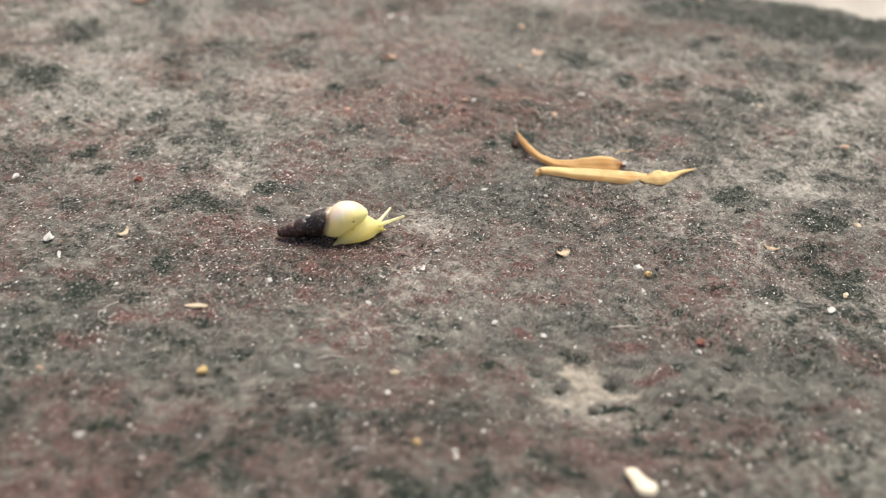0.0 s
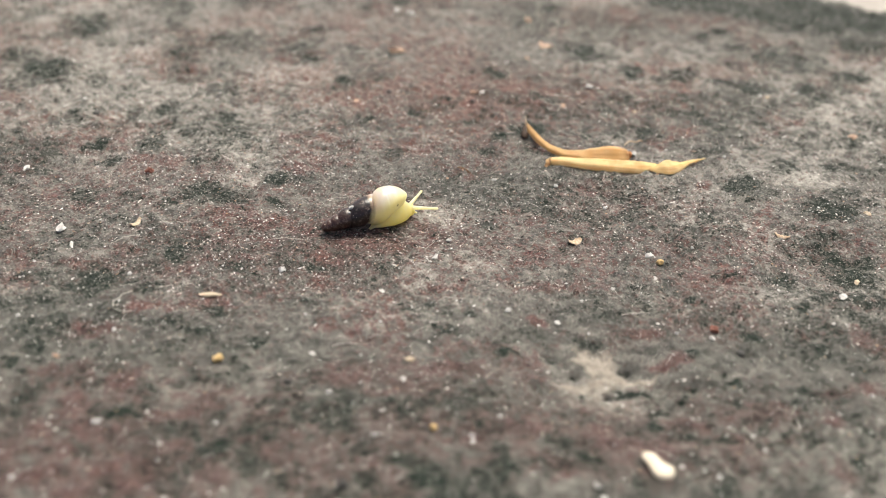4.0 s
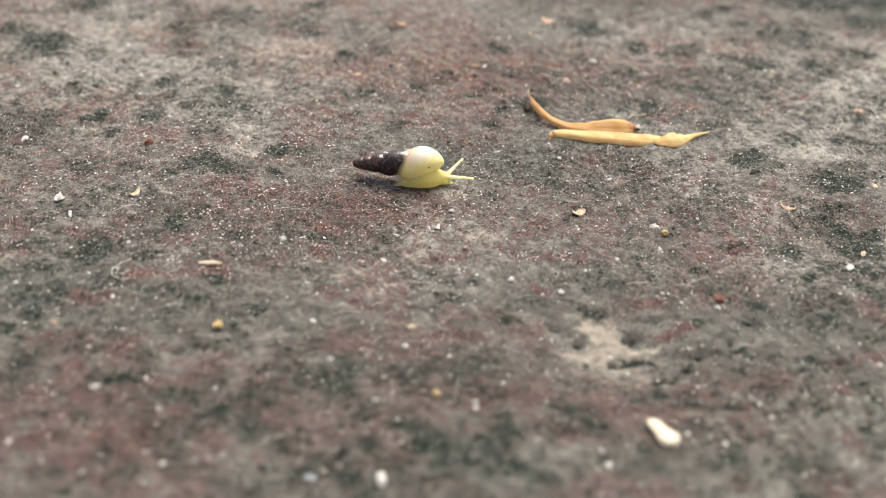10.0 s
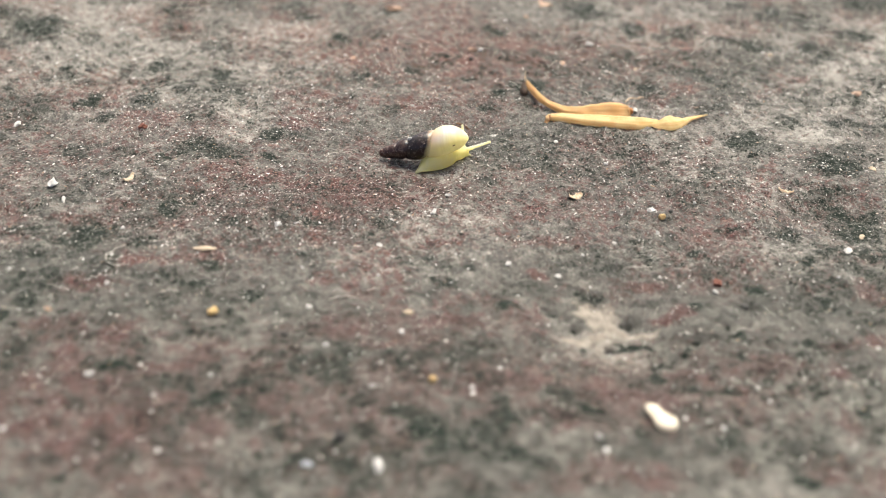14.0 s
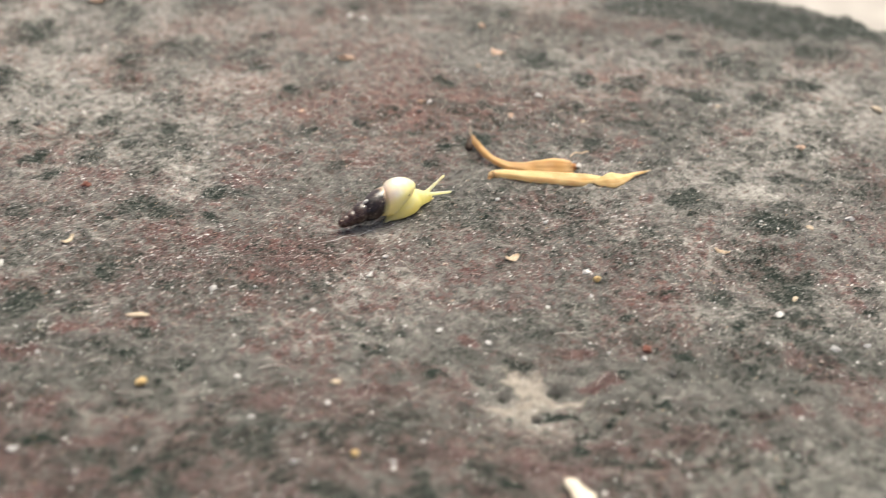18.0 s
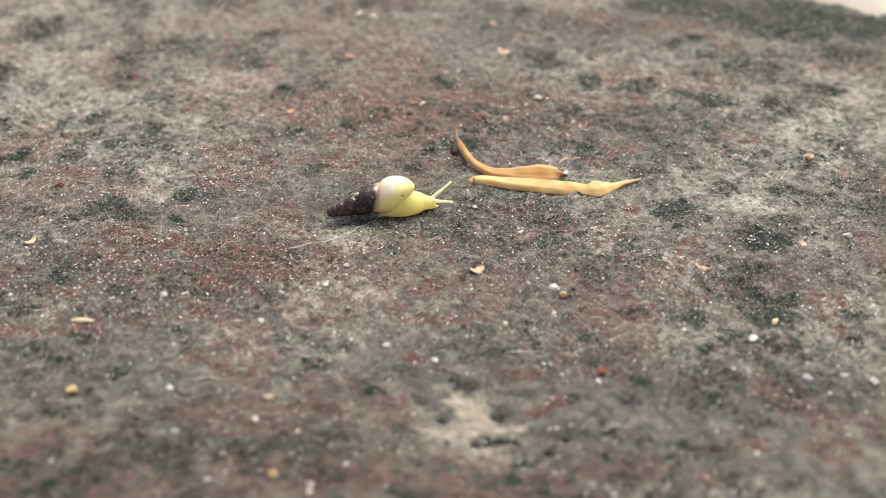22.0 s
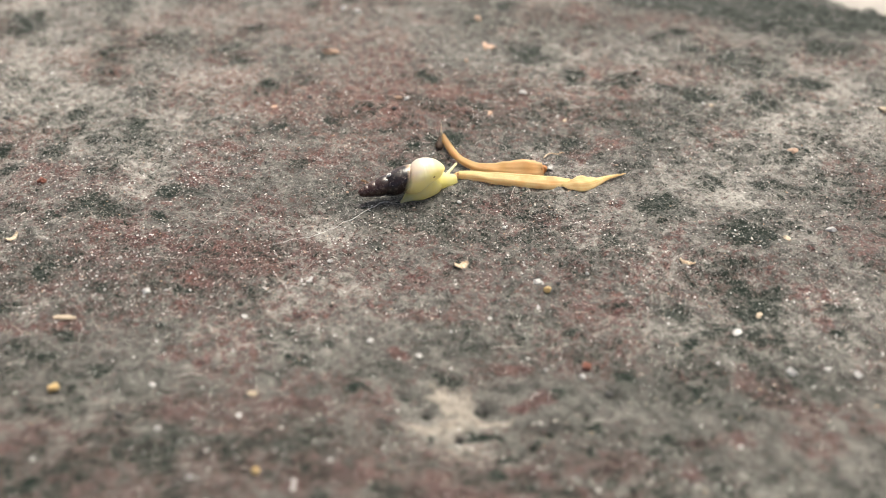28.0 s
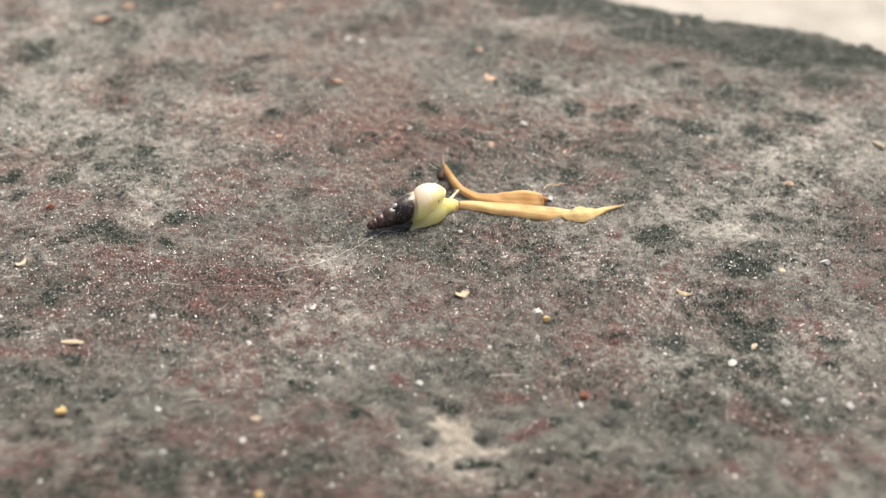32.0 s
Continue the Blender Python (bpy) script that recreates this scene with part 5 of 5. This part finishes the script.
def grit_field():
    """Fine grit, too small and too many to count."""
    rng = np.random.default_rng(4)
    n = 175000
    x, y = rng.uniform(-8.5, 10, n), rng.uniform(-6, 10.5, n)
    crowd = 0.28 + 0.7 * patches(x, y, RUST, 301) + 0.35 * patches(x, y, MOSS_AND_DARK, 201)
    keep = (rim_distance(x, y) < -0.2) & (rng.random(n) < crowd * (1 - 0.62 * step(-2.2, -3.4, y)) * (0.4 + 1.2 * step(0.35, 0.65, fbm(x, y, 0.9, 83, 4))))
    x, y = x[keep], y[keep]
    n = len(x)
    z = height(x, y)
    r = 0.0046 + 0.0115 * rng.random(n) ** 4
    octa = np.array([(1, 0, 0), (-1, 0, 0), (0, 1, 0), (0, -1, 0), (0, 0, 1), (0, 0, -1)], float)
    tri = np.array([(0, 2, 4), (2, 1, 4), (1, 3, 4), (3, 0, 4), (2, 0, 5), (1, 2, 5), (3, 1, 5), (0, 3, 5)])
    v = octa[None] * (r[:, None, None] * rng.uniform(0.6, 1.3, (n, 6, 1)))
    long = 1 + 1.3 * rng.random(n) ** 2
    v[:, :, 0] *= long[:, None]
    v[:, :, 1] *= (1 / np.sqrt(long))[:, None]
    a = rng.uniform(0, np.pi, n)[:, None]
    v = np.stack([v[:, :, 0] * np.cos(a) - v[:, :, 1] * np.sin(a), v[:, :, 0] * np.sin(a) + v[:, :, 1] * np.cos(a), 0.6 * v[:, :, 2]], -1)
    v = v + np.stack([x, y, z + 0.4 * r], 1)[:, None]
    f = tri[None] + 6 * np.arange(n)[:, None, None]
    me = bpy.data.meshes.new("fine_grit")
    me.from_pydata((v.reshape(-1, 3) * CM).tolist(), [], f.reshape(-1, 3).tolist())
    me.materials.append(GRIT)
    return tagged(new("fine_grit", me), "fine pale and dark grit scattered over the stone", "grit", kind="stuff")


grit_field()


def lint_field():
    """Hair-fine pale threads and flakes caught on the stone, too many to count."""
    rng = np.random.default_rng(9)
    n = 9500
    x, y = rng.uniform(-7.5, 7.5, n), rng.uniform(-5.0, 6.5, n)
    keep = rng.random(n) < 0.15 + 0.7 * patches(x, y, RUST, 301) + 0.5 * patches(x, y, PALE, 401)
    x, y = x[keep], y[keep]
    n, k = len(x), 5
    a, bend, long = rng.uniform(0, np.pi, n), rng.normal(0, 0.45, n), 0.03 + 0.12 * rng.random(n) ** 2.5
    px, py, line = x.copy(), y.copy(), []
    for i in range(k):
        line.append((px.copy(), py.copy()))
        px, py, a = px + long / k * np.cos(a), py + long / k * np.sin(a), a + bend
    verts = []
    for i, (qx, qy) in enumerate(line):
        z = height(qx, qy) + 0.012 + 0.01 * math.sin(math.pi * i / (k - 1))
        r = 0.0022 * (1.0 if 0 < i < k - 1 else 0.4)
        for c in range(3):
            ang = 2 * math.pi * c / 3
            verts.append(np.stack([qx - np.sin(a) * r * math.cos(ang), qy + np.cos(a) * r * math.cos(ang), z + r * math.sin(ang)], 1))
    v = np.stack(verts, 1)
    f = np.array([(3 * i + c, 3 * i + (c + 1) % 3, 3 * i + 3 + (c + 1) % 3, 3 * i + 3 + c) for i in range(k - 1) for c in range(3)])
    f = f[None] + 3 * k * np.arange(n)[:, None, None]
    me = bpy.data.meshes.new("lint")
    me.from_pydata((v.reshape(-1, 3) * CM).tolist(), [], f.reshape(-1, 4).tolist())
    me.materials.append(FIBRE)
    return tagged(new("lint", me), "hair-fine pale threads and flakes caught on the stone", "lint", kind="stuff")


lint_field()


# ---- fibres ----
def fibre(label, points, radius=0.004, mat=FIBRE):
    x0, y0 = points[0]
    ob = thing("fibre", label, "fibre", "fine fibres on the stone", (x0, y0, surface(x0, y0)))
    fine = []
    for (ax, ay), (bx, by) in zip(points, points[1:]):
        for k in range(4):
            f = k / 4
            x, y = ax + (bx - ax) * f, ay + (by - ay) * f
            fine.append((x - x0, y - y0, surface(x, y) - surface(x0, y0) + 0.012 + 0.012 * abs(math.sin(5 * x + 3 * y))))
    bm = bmesh.new()
    tube(bm, fine, [radius] * len(fine), 6)
    part("strand", bm, mat, ob)
    return ob


fibre("thin pale curled fibre lying on the stone", [(-3.95, -1.85), (-4.05, -1.95), (-4.12, -2.1), (-4.08, -2.25), (-3.95, -2.32), (-3.85, -2.3)])
fibre("thin straw-coloured curled fibre lying on the stone", [(2.35, 1.75), (2.4, 1.84), (2.47, 1.89), (2.54, 1.86), (2.6, 1.93), (2.66, 1.95)], 0.008, FLAKE_TAN)
fibre("thin bluish-white straight fibre lying on the stone", [(1.55, -2.36), (1.75, -2.3), (1.95, -2.22)])
fibre("thin bluish-white straight fibre lying on the stone", [(-1.65, -2.9), (-1.5, -2.86), (-1.35, -2.87)])
rng_fibre = random.Random(33)
for _ in range(15):
    x, y, a = rng_fibre.uniform(-5, 5.5), rng_fibre.uniform(-3, 5), rng_fibre.uniform(0, math.pi)
    pts, bend = [(x, y)], rng_fibre.uniform(-0.5, 0.5)
    for _k in range(4):
        x, y, a = x + 0.1 * math.cos(a), y + 0.1 * math.sin(a), a + bend
        pts.append((x, y))
    fibre("short thin pale fibre lying on the stone", pts, 0.0022)


# ---- the snail's drying slime, laid in short strips ----
slime_trail = thing("slime_trail", "thin glistening trail of drying snail slime on the stone", "slime trail")
SLIME_LINE = ((-1.02, -0.42), (-0.82, -0.32), (-0.62, -0.2), (-0.45, -0.09), (-0.33, 0.0), (-0.22, 0.11), (-0.1, 0.2), (0.0, 0.33), (0.08, 0.43), (0.2, 0.55), (0.32, 0.62))
SLIME_TIMES = (16.6, 16.8, 17.2, 17.6, 18.4, 19.2, 20.4, 21.8, 23.2, 25.0)
slime_strips = []
for (ax, ay), (bx, by) in zip(SLIME_LINE, SLIME_LINE[1:]):
    bm = bmesh.new()
    mx, my = (ax + bx) / 2, (ay + by) / 2
    tube(bm, [(ax, ay, surface(ax, ay) + 0.016), (mx + 0.008, my - 0.006, surface(mx, my) + 0.018), (bx, by, surface(bx, by) + 0.016)], [0.0046, 0.003, 0.0046], 6, 0.5)
    slime_strips.append(part("strip", bm, SLIME, slime_trail))


# ---- what moves ----
SNAIL_PATH = [
    # seconds; tail x, y and heading; reach of the head; apex x, y, z and heading of the shell (centimetres, degrees)
    (0, -1.566, -0.613, 30.0, 0.667, -2.278, -0.488, 0.10, 3.2),
    (1, -1.555, -0.608, 32.0, 0.690, -2.284, -0.547, 0.10, 7.6),
    (2, -1.476, -0.591, 36.8, 0.704, -2.116, -0.642, 0.10, 16.6),
    (5, -1.227, -0.460, 27.0, 0.628, -1.841, -0.537, 0.10, 14.3),
    (6, -1.220, -0.428, 14.9, 0.631, -1.733, -0.247, 0.15, -9.0),
    (7, -1.104, -0.269, 15.8, 0.595, -1.753, -0.225, 0.10, 2.7),
    (8, -1.088, -0.227, 2.6, 0.599, -1.683, -0.163, 0.18, -12.0),
    (9, -1.051, -0.170, 7.5, 0.669, -1.643, -0.104, 0.22, -9.0),
] + [
    (10, -0.985, -0.094, 3.8, 0.696, -1.519, 0.008, 0.25, -5.0),
    (11, -0.904, -0.159, 24.7, 0.736, -1.456, -0.035, 0.22, 2.8),
    (12, -0.825, -0.153, 19.7, 0.683, -1.399, 0.040, 0.15, -4.1),
    (13, -0.748, -0.151, 23.8, 0.716, -1.244, 0.025, 0.12, -1.1),
    (14, -0.664, -0.158, 32.6, 0.781, -1.129, 0.126, 0.10, -3.6),
    (14.5, -0.605, -0.148, 40.3, 0.818, -1.128, 0.005, 0.10, 9.0),
    (16.5, -0.426, -0.047, 51.4, 0.915, -0.948, -0.221, 0.10, 34.2),
    (17, -0.386, -0.026, 44.4, 0.825, -0.935, -0.158, 0.10, 27.2),
] + [
    (17.5, -0.336, -0.004, 47.7, 0.887, -0.915, -0.150, 0.10, 29.2),
    (18, -0.291, 0.070, 43.0, 0.793, -0.883, -0.168, 0.10, 30.5),
    (18.5, -0.229, 0.138, 41.4, 0.775, -0.861, -0.116, 0.10, 29.4),
    (19, -0.186, 0.167, 36.5, 0.758, -0.779, -0.057, 0.10, 27.0),
    (19.5, -0.118, 0.198, 46.9, 0.801, -0.788, -0.014, 0.10, 28.8),
    (20, -0.116, 0.201, 41.3, 0.800, -0.745, 0.071, 0.10, 23.7),
    (20.5, -0.085, 0.238, 35.8, 0.754, -0.727, 0.175, 0.10, 17.4),
    (21, -0.063, 0.272, 26.7, 0.760, -0.707, 0.249, 0.10, 11.7),
] + [
    (22, 0.004, 0.368, 19.3, 0.732, -0.643, 0.254, 0.10, 13.5),
    (22.5, 0.028, 0.389, 19.8, 0.758, -0.622, 0.370, 0.10, 8.7),
    (23, 0.062, 0.431, 18.0, 0.789, -0.487, 0.482, 0.30, 4.9),
    (24, 0.118, 0.515, 19.4, 0.823, -0.377, 0.502, 0.30, 5.0),
    (25, 0.218, 0.615, 17.2, 0.742, -0.310, 0.523, 0.28, 9.0),
    (28, 0.469, 0.623, 34.6, 0.835, -0.069, 0.541, 0.16, 18.0),
    (30, 0.522, 0.635, 43.4, 0.907, -0.025, 0.513, 0.10, 25.0),
    (32, 0.564, 0.648, 44.0, 0.816, 0.01, 0.521, 0.10, 28.0),
]


def motions():
    body, head, shell = [], [], []
    for t, fx, fy, turn, reach, ax, ay, az, aim in SNAIL_PATH:
        m = pose(fx * CM, fy * CM, surface(fx, fy) * CM, 0, 0, turn)
        body.append((t, m))
        head.append((t, pose((reach - 0.03) * CM, 0, 0)))
        lift = math.degrees(math.asin(max(-0.3, min(0.4, (0.295 - az) / 0.9))))
        s = pose(ax * CM, ay * CM, (az - 0.025) * CM, 0, 0, aim) @ pose(0, 0, 0, 0, -lift, 0)
        shell.append((t, m.inverted() @ s))
    walk(snail, body)
    walk(snail_head, head)
    walk(snail_shell, shell)
    for strip, t in zip(slime_strips, SLIME_TIMES):
        under, laid = pose(0, 0, -0.14 * CM), pose(0, 0, 0)
        walk(strip, [(0, under), (t, under), (t + 0.8, laid), (32, laid)])
    # seconds, turn aside from the head and rise, in degrees
    far = [(0, 31, 5), (1, 55, 21), (2, 39, 6), (5, 20, 8), (6, 11, 35), (7, 38, 43), (9, 27, 24), (11, 62, 10), (13, 57, 26), (14.5, 58, 34), (16.5, 26, 14), (17, 14, 6), (18, -11, 28), (20, -21, 29), (22, 4, 32), (24, 24, 31), (25, 61, 22), (28, 20, 14), (32, 12, 12)]
    near = [(0, -41, 25), (1, -45, 21), (2, -30, 11), (5, -33, -9), (6, -18, -5), (7, -26, 1), (9, -13, -8), (11, -19, 9), (13, -16, 12), (17, -63, 15), (18, -70, 19), (20, -72, 18), (22, -56, 15), (24, -14, 8), (25, -9, 13), (28, 0, 0), (32, 0, 0)]
    for arm, rows, y in ((snail_tentacles[0], far, 0.03), (snail_tentacles[1], near, -0.03)):
        walk(arm, [(t, pose((0.0 if t < 27 else (-0.16 if y > 0 else -0.33)) * CM, y * CM, 0.12 * CM, 0, -up, az)) for t, az, up in rows])


motions()
